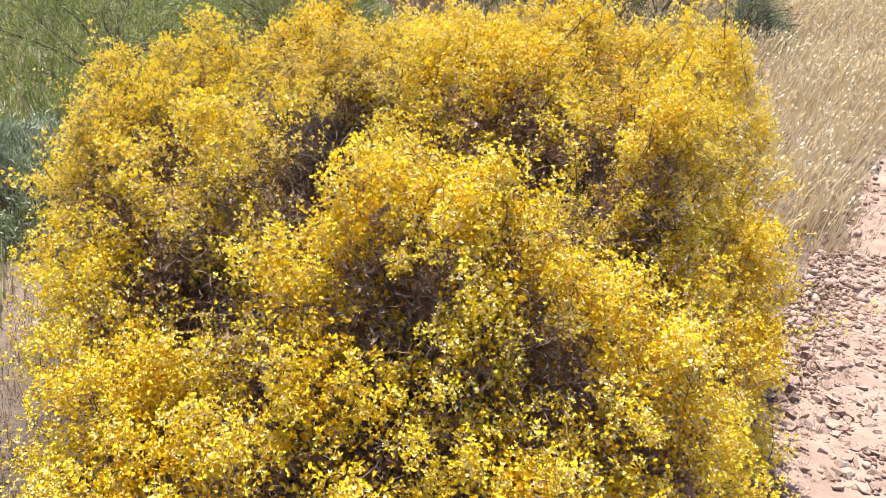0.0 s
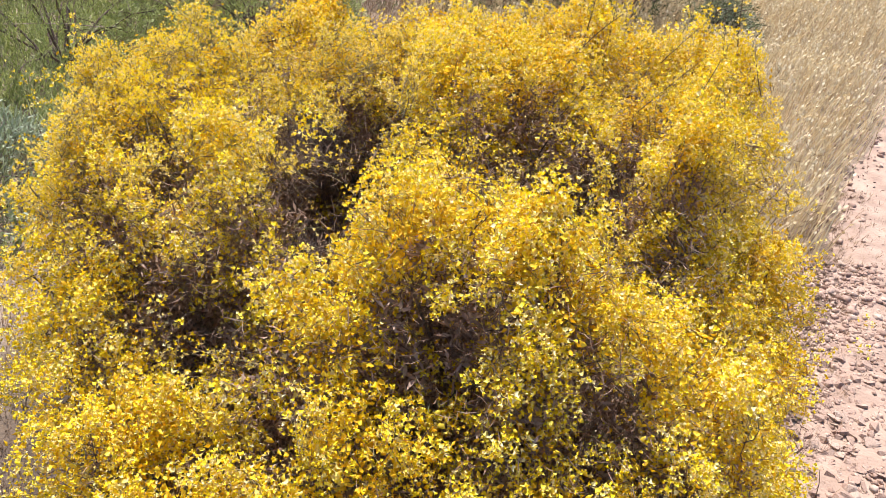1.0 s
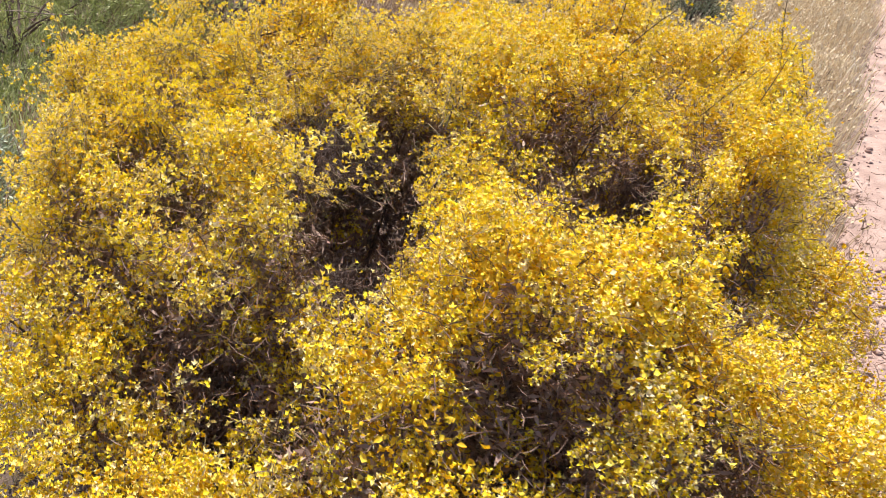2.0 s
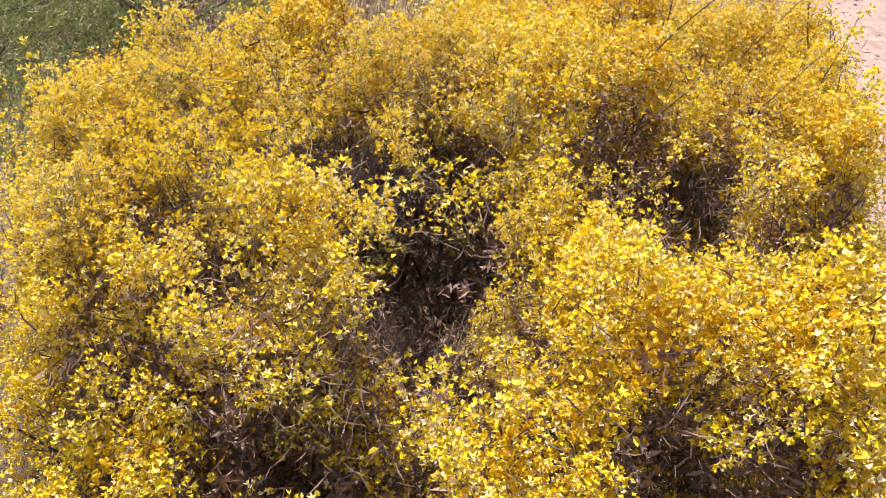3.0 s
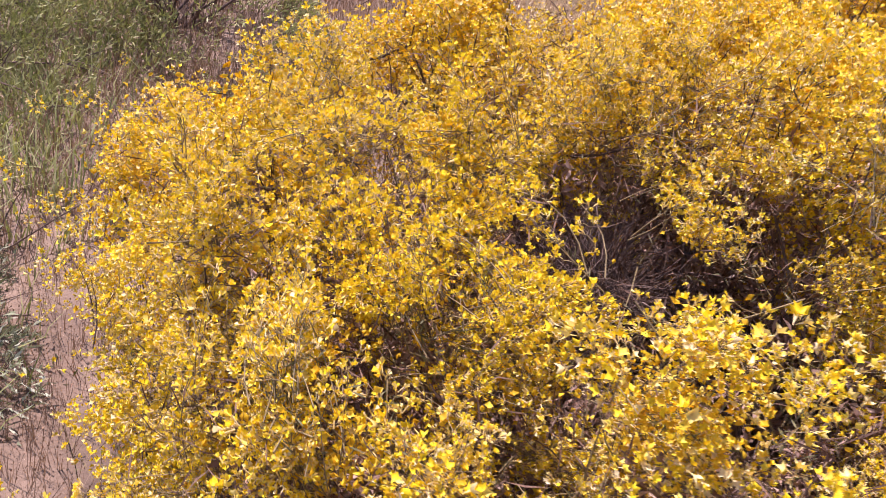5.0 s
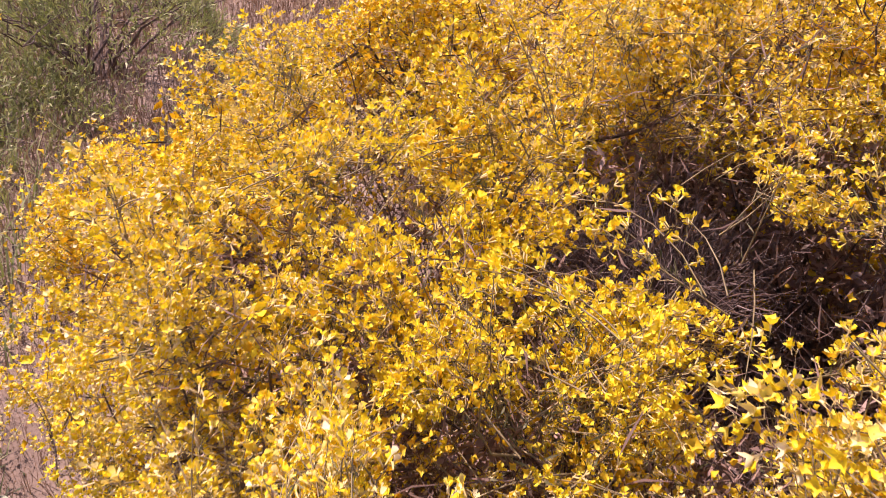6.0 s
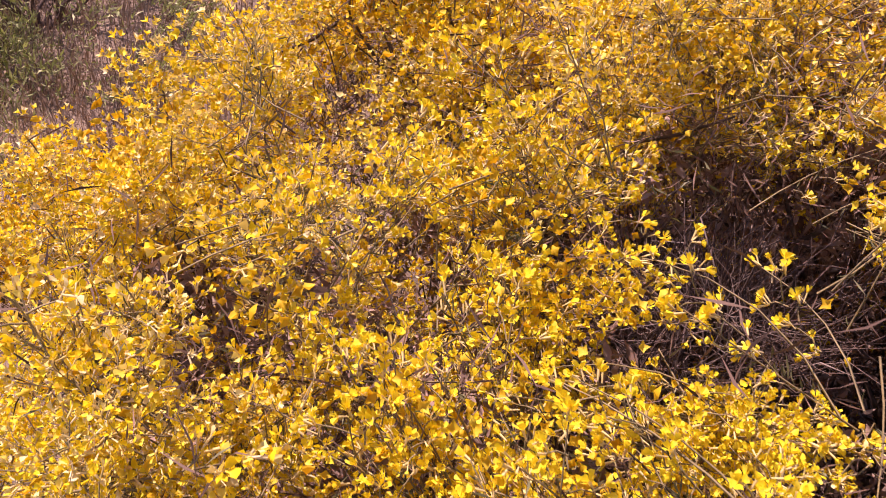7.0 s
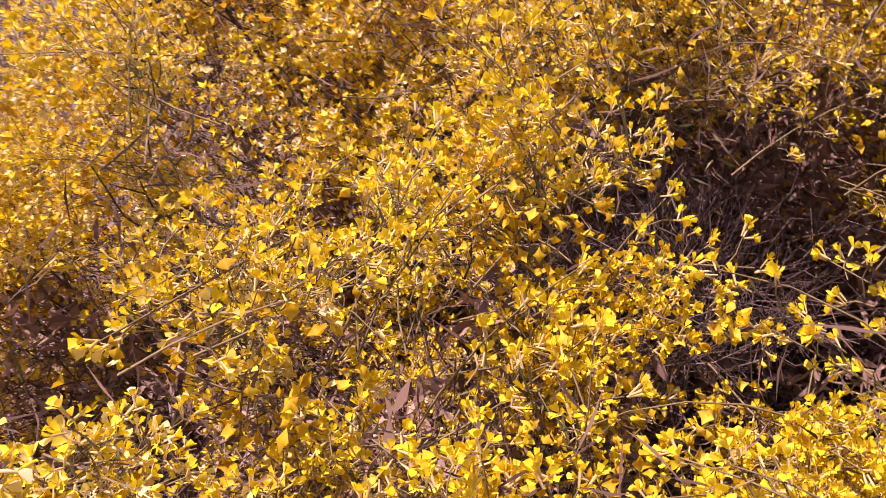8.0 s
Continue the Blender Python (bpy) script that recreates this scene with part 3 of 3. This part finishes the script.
def wand(length):
    """A long thin upright shoot with bunches of flowers along it."""
    p = Pieces()
    line = bent((0, 0, 0), (rng.normal(0, 0.1) * length, rng.normal(0, 0.1) * length, length), rng.normal(0, 0.02, 3), 7)
    tube(p, line, np.linspace(0.0026, 0.001, 7), 4, 4)
    for k in range(int(length * 130)):
        f = rng.uniform(0.12, 1.0)
        i = min(int(f * 6), 5)
        base = line[i] + (line[i + 1] - line[i]) * (f * 6 - i)
        a = rng.uniform(0, 6.28)
        d = np.array([np.cos(a), np.sin(a), rng.uniform(0.2, 1.2)])
        tip = base + d * rng.uniform(0.008, 0.035)
        p.add([base - (0, 0, 0.0015), base + (0, 0, 0.0015), tip], tris=[(0, 1, 2)], slot=3)
        for q in range(2):
            flower(p, tip, one_basis(d + rng.normal(0, 0.5, 3), rng.uniform(0, 6.28)), rng.uniform(0.018, 0.024), False)
    return p.arrays()


wands = [wand(rng.uniform(0.24, 0.42)) for _ in range(8)]
wp, wnrm = crown_points(620)
rim = bush_rim(wp[:, 0], wp[:, 1])
right_back = (wp[:, 0] > 0.4) & (wp[:, 1] > 3.2)
ok = (rng.random(620) < np.where(right_back, 0.55, 0.0)) & (rim < 0.9) & ((wp[:, 0] > -0.3) | (wp[:, 1] < 2.6) | (wp[:, 1] > 3.9))
ok &= ~in_pocket(wp + wnrm * 0.1)
wp, wnrm = wp[ok], wnrm[ok]
wd = wnrm * 0.35 + np.array([0, 0, 0.9]) + np.stack([wp[:, 0] * 0.2, (wp[:, 1] - 3.2) * 0.2, np.zeros(len(wp))], 1) + rng.normal(0, 0.2, (len(wp), 3))
wk = rng.integers(0, 8, len(wp))
wrot = bases(wd, rng.uniform(0, 6.28, len(wp)))
chunks = [scatter(wands[k], (wp - wnrm * 0.16 - BUSH_AT)[wk == k], wrot[wk == k], rng.uniform(0.8, 1.2, (wk == k).sum())) for k in range(8) if (wk == k).any()]
tagged(part_mesh("upright_growth", joined("upright_growth", chunks, SPRIG_MATS + [BARK]), bush, "thin dark upright shoots with scattered yellow flowers"), kind="stuff")

# stems from the root stock to the crown
roots = np.stack([rng.normal(-0.1, 0.55, 400), 3.2 + rng.normal(0, 0.65, 400)], 1)
pick = rng.choice(len(at), 400, replace=False)
grown = 0
for k in range(400):
    a = np.array([*roots[k], 0.0])
    a[2] = float(ground_height(a[0], a[1])) - 0.05
    b = at[pick[k]] - rot[pick[k]][:, 2] * 0.06
    b[2] = max(b[2], 0.15)
    side = np.array([b[0] - a[0], b[1] - a[1], 0]) * 0.12
    line = bent(a, b, side + np.array([0, 0, -0.04]), 8, 0.015)
    if grown == 110 or (line[:, 2] > crown(line[:, 0], line[:, 1]) - 0.08).any() or in_pocket(line).any():
        continue
    grown += 1
    p = Pieces()
    tube(p, line - BUSH_AT, np.linspace(rng.uniform(0.008, 0.016), 0.003, 8), 6, 0)
    for q in range(4):
        f = int(rng.integers(3, 8))
        tip = line[f] + np.array([rng.normal(0, 0.10), rng.normal(0, 0.10), rng.uniform(0.05, 0.2)])
        tip[2] = min(tip[2], float(crown(tip[:1], tip[1:2])[0]) - 0.08)
        tube(p, bent(line[f], tip, rng.normal(0, 0.015, 3), 4) - BUSH_AT, (0.005, 0.004, 0.003, 0.0015), 4, 0)
    part_mesh("branch", p.mesh("branch", [BARK], True), bush)

# thin shoots below the flowers
p = Pieces()
for i in rng.choice(len(at), 1500, replace=False):
    b = at[i] + rot[i][:, 2] * 0.02
    l = rng.uniform(0.08, 0.22)
    a = b - (rot[i][:, 2] * 0.5 + np.array([b[0] * 0.25, (b[1] - 3.2) * 0.25, 0.7])) * l
    a[2] = max(a[2], 0.0)
    if in_pocket(np.array([a, (a + b) / 2, b])).any():
        continue
    tube(p, bent(a, b, rng.normal(0, 0.015, 3), 4) - BUSH_AT, (0.0022, 0.002, 0.0016, 0.001), 3, int(rng.random() < 0.7))
tagged(part_mesh("woody_growth", p.mesh("woody_growth", [STEM, BARK]), bush, "brown and green woody shoots"), kind="stuff")

# bare dry twigs in the gaps and inside: short broom-like tufts
def twig_tuft(count, spread, length):
    p = Pieces()
    for k in range(count):
        a = rng.uniform(0, 6.28)
        d = np.array([np.cos(a) * spread, np.sin(a) * spread, 1.0]) + rng.normal(0, 0.15, 3)
        d /= np.linalg.norm(d)
        o = rng.normal(0, 0.02, 3)
        l = length * rng.uniform(0.5, 1.0)
        tube(p, bent(o, o + d * l, rng.normal(0, 0.012, 3), 3), np.array((0.0013, 0.001, 0.0005)) * rng.uniform(0.6, 1.2), 3, 0)
        if k % 2:
            m = o + d * l * 0.5
            tube(p, bent(m, m + (d + rng.normal(0, 0.5, 3)) * l * 0.35, (0, 0, 0), 2), (0.0008, 0.0004), 3, 0)
    return p.arrays()


# beds of dead brush at the bottom of the gaps: x, y, height, radius
BEDS = np.array([
    (-0.62, 3.40, 1.38, 0.14), (-0.56, 3.48, 1.32, 0.12), (-0.46, 3.04, 1.06, 0.16), (-0.82, 2.44, 0.80, 0.14), (-0.52, 3.72, 1.12, 0.14), (-0.12, 2.04, 1.05, 0.13), (0.47, 3.28, 1.12, 0.15),
    (0.74, 3.62, 1.22, 0.18), (-0.58, 2.50, 1.05, 0.10), (0.58, 2.60, 0.70, 0.20), (-1.06, 4.08, 1.02, 0.15), (-1.27, 3.60, 1.00, 0.12), (-0.97, 3.50, 1.18, 0.10), (0.98, 4.02, 1.20, 0.15),
])
n = 1700
x, y = rng.uniform(-1.7, 1.8, n), rng.uniform(1.4, 5.8, n)
ok = bush_rim(x, y) < 0.95
x, y = x[ok], y[ok]
z = np.maximum((crown(x, y) - 0.24) * rng.uniform(0.0, 1.0, len(x)) ** 0.7, 0.02)
pick = rng.choice(len(BEDS), 1500, p=BEDS[:, 3] ** 2 / (BEDS[:, 3] ** 2).sum())
bed = BEDS[pick]
bx, by = bed[:, 0] + rng.normal(0, 0.6, 1500) * bed[:, 3], bed[:, 1] + rng.normal(0, 0.6, 1500) * bed[:, 3]
bz = bed[:, 2] - 0.18 - rng.exponential(0.10, 1500)
x, y, z = np.concatenate([x, bx]), np.concatenate([y, by]), np.maximum(np.concatenate([z, bz]), 0.02)
n = len(x)
d = np.stack([rng.normal(0, 0.6, n), rng.normal(0, 0.6, n), np.ones(n)], 1)
ok = ~in_pocket(np.stack([x, y, z + 0.16], 1), 0.6) | (rng.random(n) < 0.3)
x, y, z, d = x[ok], y[ok], z[ok], d[ok]
n = len(x)
which = rng.integers(0, 6, n)
tufts = [twig_tuft(11, rng.uniform(0.3, 0.8), 0.14) for _ in range(6)]
twigs = [scatter(tufts[k], np.stack([x, y, z], 1)[which == k] - BUSH_AT, bases(d[which == k], rng.uniform(0, 6.28, (which == k).sum())), rng.uniform(0.6, 1.25, (which == k).sum())) for k in range(6)]
tagged(part_mesh("twig_mass", joined("twig_mass", twigs, [TWIG]), bush, "bare greyish-brown dry twigs"), kind="stuff")

# brown filler leaves, shade put into the crown's inside, plus a few grey-green ones
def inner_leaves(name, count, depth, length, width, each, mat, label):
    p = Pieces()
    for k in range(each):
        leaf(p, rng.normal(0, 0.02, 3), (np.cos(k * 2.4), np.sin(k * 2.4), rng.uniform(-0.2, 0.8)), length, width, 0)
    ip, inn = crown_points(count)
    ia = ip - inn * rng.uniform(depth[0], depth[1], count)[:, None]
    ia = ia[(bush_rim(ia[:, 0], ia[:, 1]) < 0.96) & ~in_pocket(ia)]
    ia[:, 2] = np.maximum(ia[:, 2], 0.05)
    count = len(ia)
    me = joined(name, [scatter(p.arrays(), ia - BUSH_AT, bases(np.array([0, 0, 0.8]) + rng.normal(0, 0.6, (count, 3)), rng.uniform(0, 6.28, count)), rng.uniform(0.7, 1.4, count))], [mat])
    tagged(part_mesh(name, me, bush, label), kind="stuff")


# yellow flowers recoloured amber, the shade between the shoots put into their colour
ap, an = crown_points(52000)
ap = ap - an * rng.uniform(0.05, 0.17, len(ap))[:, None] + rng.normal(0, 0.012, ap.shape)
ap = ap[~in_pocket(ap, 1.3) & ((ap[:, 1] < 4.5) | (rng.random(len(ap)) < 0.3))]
close = (np.abs(ap[:, 0] + 0.9) < 0.75) & (ap[:, 1] > 2.4) & (ap[:, 1] < 4.0)
chunks = []
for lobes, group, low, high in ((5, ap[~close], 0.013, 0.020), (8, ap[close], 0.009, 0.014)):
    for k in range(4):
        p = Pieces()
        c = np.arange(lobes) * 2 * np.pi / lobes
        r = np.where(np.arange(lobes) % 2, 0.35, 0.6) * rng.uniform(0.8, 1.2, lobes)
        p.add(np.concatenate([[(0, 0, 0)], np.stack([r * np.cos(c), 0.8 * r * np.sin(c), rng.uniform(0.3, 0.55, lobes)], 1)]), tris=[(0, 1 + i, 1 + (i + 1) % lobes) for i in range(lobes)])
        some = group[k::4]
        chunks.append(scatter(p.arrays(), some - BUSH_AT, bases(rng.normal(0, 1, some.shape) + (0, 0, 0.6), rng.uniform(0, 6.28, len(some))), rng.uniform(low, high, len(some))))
tagged(part_mesh("shaded_growth", joined("shaded_growth", chunks, [SHADED_PETAL]), bush, "yellow flowers coloured amber for the shade of the outer shoots"), kind="stuff")

# dense heart of brown filler leaves, added to block light round the cavity
p = Pieces()
for k in range(10):
    leaf(p, rng.normal(0, 0.025, 3), (np.cos(k * 2.4), np.sin(k * 2.4), rng.uniform(-0.4, 0.8)), 0.038, 0.005, 0)
hx, hy = rng.uniform(-1.35, 0.9, 14000), rng.uniform(1.9, 4.2, 14000)
hz = 0.25 + (crown(hx, hy) - 0.46) * rng.random(14000) ** 0.7
hp = np.stack([hx, hy, hz], 1)[(hz > 0.25)]
hp = hp[~in_pocket(hp, 1.15) & (bush_rim(hp[:, 0], hp[:, 1]) < 0.9)]
me = joined("filler_heart", [scatter(p.arrays(), hp - BUSH_AT, bases(rng.normal(0, 1, hp.shape), rng.uniform(0, 6.28, len(hp))), rng.uniform(0.7, 1.3, len(hp)))], [HEART])
tagged(part_mesh("filler_heart", me, bush, "dense brown filler leaves blocking light in the heart of the bush"), kind="stuff")

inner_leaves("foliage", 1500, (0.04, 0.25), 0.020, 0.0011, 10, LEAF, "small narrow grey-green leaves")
inner_leaves("shade_filler", 11000, (0.19, 0.52), 0.050, 0.0012, 8, SHADE_FILL, "dark brown filler leaves that deepen the shade inside the bush")


# ---- grasses ----
def blade_template(kind):
    p = Pieces()
    if kind == "straw":
        for k in range(3):
            a, l, o = rng.uniform(0, 6.28), rng.uniform(0.7, 1.0), rng.normal(0, 0.05, 2)
            d = np.array([np.cos(a), np.sin(a)]) * rng.uniform(0.05, 0.25)
            s = np.array([-np.sin(a), np.cos(a), 0]) * 0.0085
            pts = [np.array([o[0] + d[0] * t ** 2, o[1] + d[1] * t ** 2, l * t]) for t in (0, 0.5, 0.85, 1.0)]
            p.add([pts[0] - s, pts[0] + s, pts[1] - s * 0.8, pts[1] + s * 0.8, pts[2] - s * 0.6, pts[2] + s * 0.6], quads=[(0, 1, 3, 2), (2, 3, 5, 4)])
            e = np.array([d[0], d[1], 0.25]) * 0.25
            p.add([pts[2], pts[2] + e * 0.5 + s * 3, pts[2] + e, pts[2] + e * 0.5 - s * 3], quads=[(0, 1, 2, 3)])
    else:
        for k in range(4):
            a, l, o = rng.uniform(0, 6.28), rng.uniform(0.5, 1.0), rng.normal(0, 0.06, 2)
            d = np.array([np.cos(a), np.sin(a)]) * rng.uniform(0.2, 0.6)
            s = np.array([-np.sin(a), np.cos(a), 0]) * 0.014
            pts = [np.array([o[0] + d[0] * t ** 2, o[1] + d[1] * t ** 2, l * t * (1 - 0.25 * t)]) for t in (0, 0.5, 1.0)]
            p.add([pts[0] - s, pts[0] + s, pts[1] + s * 0.8, pts[1] - s * 0.8, pts[2]], tris=[(3, 2, 4)], quads=[(0, 1, 2, 3)])
    return p.arrays()


def grass(name, mat, kind, xy, height, label):
    n = len(xy)
    at = np.stack([xy[:, 0], xy[:, 1], ground_height(xy[:, 0], xy[:, 1]) - 0.01], 1)
    d = np.array([0.12, -0.05, 1.0]) + rng.normal(0, 0.16, (n, 3))
    rot = bases(d, rng.uniform(0, 6.28, n))
    size = rng.uniform(height[0], height[1], n)
    which = rng.integers(0, 6, n)
    kinds = [blade_template(kind) for _ in range(6)]
    me = joined(name, [scatter(kinds[k], at[which == k], rot[which == k], size[which == k]) for k in range(6)], [mat])
    return tagged(new(name, me), label, "grass", kind="stuff")


def spots(count, box, keep):
    x, y = rng.uniform(box[0], box[1], count), rng.uniform(box[2], box[3], count)
    ok = keep(x, y)
    return np.stack([x[ok], y[ok]], 1)


def wobbly(x, width):
    return width * rng.normal(size=len(x))


field = spots(26000, (-1.2, 9.5, 4.3, 15), lambda x, y: (x < path_edge(y) + wobbly(x, 0.12) - 0.1) & (bush_rim(x, y) > 1.05) & (x > 0.5 + 0.2 * (8 - y) + wobbly(x, 0.4)) & (y > 4.75 + wobbly(x, 0.35) + 0.5 * (x > 2)))
grass("dry_grass", STRAW, "straw", field, (0.28, 0.5), "tall golden dry grass with seed heads beside the path")
beyond = spots(4000, (2, 22, 0, 20), lambda x, y: x > path_edge(y) + PATH_WIDTH + 0.2 + wobbly(x, 0.15))
grass("dry_grass", STRAW, "straw", beyond, (0.2, 0.4), "dry straw-coloured grass beyond the path")
fringe = spots(60000, (0.7, 6, 0.6, 10), lambda x, y: (x < path_edge(y) + 0.10 + 0.6 * rng.random(len(x)) ** 2) & (bush_rim(x, y) > 0.97) & (bush_rim(x, y) < 2.2) & (y < 6.5))
grass("dry_litter", LITTER, "low", fringe, (0.05, 0.13), "low dry grass stubble along the path edge")
left = spots(14000, (-3.4, -0.6, 0.2, 7.5), lambda x, y: (bush_rim(x, y) > 1.0) & (x > -2.7 + wobbly(x, 0.4)))
grass("dry_grass", LITTER, "straw", left, (0.06, 0.17), "short brownish dry grass beside the bush")
strip = spots(14000, (-3.5, 3.0, 5.4, 13), lambda x, y: (x < 0.8 + 0.2 * (8 - y) + wobbly(x, 0.4)) & (bush_rim(x, y) > 1.02) & (x > -2.2 - 0.1 * (y - 6) + wobbly(x, 0.4)))
grass("dry_grass", LITTER, "straw", strip, (0.12, 0.32), "thin dry grass between the shrubs")
green = spots(20000, (-9, -1.7, 2.5, 15), lambda x, y: (x < -1.9 - 0.25 * np.clip(7 - y, 0, 4) + wobbly(x, 0.3)))
grass("green_grass", GREEN, "low", green, (0.18, 0.42), "rank olive-green grass and weeds")


# ---- other shrubs ----
def shrub(x, y, radius, height, leaf_mat, label, leaves, rods=0.0):
    z = float(ground_height(x, y))
    thing = new("shrub")
    thing.location = (x, y, z)
    tagged(thing, label, "shrub", "shrubs round the bush")
    n = leaves
    a, r = rng.uniform(0, 6.28, n), np.sqrt(rng.random(n))
    lump = 1 + 0.25 * np.sin(3 * a + x) + 0.15 * np.sin(5 * a + y)
    px, py_ = r * radius * lump * np.cos(a), r * radius * lump * np.sin(a)
    top = height * np.clip(1 - r ** 2.5, 0.05, 1) * (1 + 0.25 * fields(px + x, py_ + y, 41, 0.5))
    pz_ = top * (1 - 0.5 * rng.random(n) ** 2)
    out = np.stack([px / radius, py_ / radius, np.full(n, 0.9)], 1) + rng.normal(0, 0.35, (n, 3))
    p = Pieces()
    for k in range(5):
        leaf(p, np.array([0, 0, 0.17 * k]), (0.5 * np.cos(k * 2.4), 0.5 * np.sin(k * 2.4), 0.8), 0.45, 0.04, 0)
    p.add([(-0.012, 0, -0.6), (0.012, 0, -0.6), (0.004, 0, 1.0), (-0.004, 0, 1.0)], quads=[(0, 1, 2, 3)], slot=1)
    tpl = p.arrays()
    part_mesh("foliage", joined("foliage", [scatter(tpl, np.stack([px, py_, np.maximum(pz_, 0.03)], 1), bases(out, rng.uniform(0, 6.28, n)), rng.uniform(0.06, 0.15, n))], [leaf_mat, TWIG]), thing)
    for k in range(16):
        a = rng.uniform(0, 6.28)
        f = rng.uniform(0.3, 0.95)
        tip = np.array([np.cos(a) * radius * f, np.sin(a) * radius * f, height * rng.uniform(0.5, 1.05) * (1.1 - f * 0.5)])
        p = Pieces()
        line = bent((rng.normal(0, 0.06), rng.normal(0, 0.06), -0.04), tip, (0, 0, 0.12 * height), 7, 0.015)
        tube(p, line, np.linspace(0.014, 0.003, 7), 5, 0)
        for q in range(4):
            f = int(rng.integers(2, 7))
            tube(p, bent(line[f], line[f] + np.array([rng.normal(0, 0.2), rng.normal(0, 0.2), rng.uniform(0.02, 0.25)]), (0, 0, 0.02), 4), (0.005, 0.004, 0.003, 0.001), 3, 0)
        part_mesh("branch", p.mesh("branch", [TWIG], True), thing)
    return thing


shrub(-3.3, 7.9, 1.7, 1.05, GREEN, "spreading olive-green shrub with pale bare branches", 5200)
shrub(-1.6, 8.3, 1.1, 0.85, GREEN, "olive-green shrub with many dead grey twigs", 3200)
shrub(-2.75, 5.0, 0.75, 0.55, GREY, "low grey-green shrub at the edge of the grass", 2400)
shrub(-4.6, 5.6, 1.3, 0.9, GREEN, "olive-green shrub among rank grass", 3600)
shrub(0.9, 10.6, 1.2, 1.1, DARKGREEN, "dark green shrub behind the dry grass", 2800)
shrub(2.35, 10.9, 1.25, 1.5, DARKGREEN, "tall dark green shrub behind the dry grass", 3400)
shrub(-1.3, 11.4, 1.5, 1.2, DARKGREEN, "dark green shrub in the distance", 3000)
shrub(-5.2, 10.8, 2.0, 1.3, GREEN, "broad olive-green shrub in the distance", 3600)
shrub(3.30, 10.3, 0.38, 0.65, GREY, "small silvery shrub in the dry grass", 900)



# ---- stones on the path ----
def stone_mesh(seed):
    """An angular lump of dry earth or stone."""
    r = np.random.default_rng(seed)
    bm = bmesh.new()
    flat, long_ = r.uniform(0.55, 0.9), r.uniform(1.0, 1.35)
    for k in range(10):
        q = r.normal(size=3)
        q = q / np.abs(q).max() * r.uniform(0.75, 1.0)
        bm.verts.new((q[0] * long_, q[1], q[2] * flat))
    out = bmesh.ops.convex_hull(bm, input=bm.verts)
    bmesh.ops.delete(bm, geom=[v for v in out["geom_interior"] if isinstance(v, bmesh.types.BMVert)], context="VERTS")
    bmesh.ops.triangulate(bm, faces=bm.faces)
    me = bpy.data.meshes.new("stone")
    bm.to_mesh(me)
    bm.free()
    me.materials.append(STONE)
    return me


stones = [stone_mesh(k) for k in range(9)]
n = 20000
close_by = rng.random(n) < 0.82
sy = np.where(close_by, rng.uniform(1.0, 5.2, n), rng.uniform(5.5, 13.0, n))
sxx = path_edge(sy) + np.where(close_by, -0.10 + 1.6 * rng.random(n), rng.uniform(-0.3, PATH_WIDTH, n))
ok = bush_rim(sxx, sy) > 1.02
sxx, sy = sxx[ok], sy[ok]
n = len(sxx)
ss = np.clip(rng.lognormal(-4.65, 0.6, n), 0.006, 0.036)
sz = ground_height(sxx, sy) + 0.016 + ss * 0.12
order = np.argsort(-(ss - 0.02 * np.hypot(sxx - 2.0, sy - 3.4)))
tilt = bases(np.stack([rng.normal(0, 0.25, n), rng.normal(0, 0.25, n), np.ones(n)], 1), rng.uniform(0, 6.28, n))
for i in order[:300]:
    ob = new("stone", stones[i % 9])
    ob.parent = path_ob
    ob.matrix_basis = Matrix.Translation((sxx[i], sy[i], sz[i])) @ Matrix(tilt[i].tolist()).to_4x4() @ Matrix.Scale(ss[i], 4)
rest = order[300:]
chunks = []
for k in range(9):
    me = stones[k]
    v = np.array([v.co[:] for v in me.vertices])
    f = np.array([p.vertices[:] for p in me.polygons])
    sel = rest[rest % 9 == k]
    chunks.append(scatter((v, f, np.zeros((0, 4), int), np.zeros(len(f), int), np.zeros(0, int)), np.stack([sxx[sel], sy[sel], sz[sel]], 1), tilt[sel], ss[sel]))
gravel = new("gravel", joined("gravel", chunks, [STONE]))
gravel.parent = path_ob
tagged(gravel, "small pinkish stones and earth crumbs", kind="stuff")
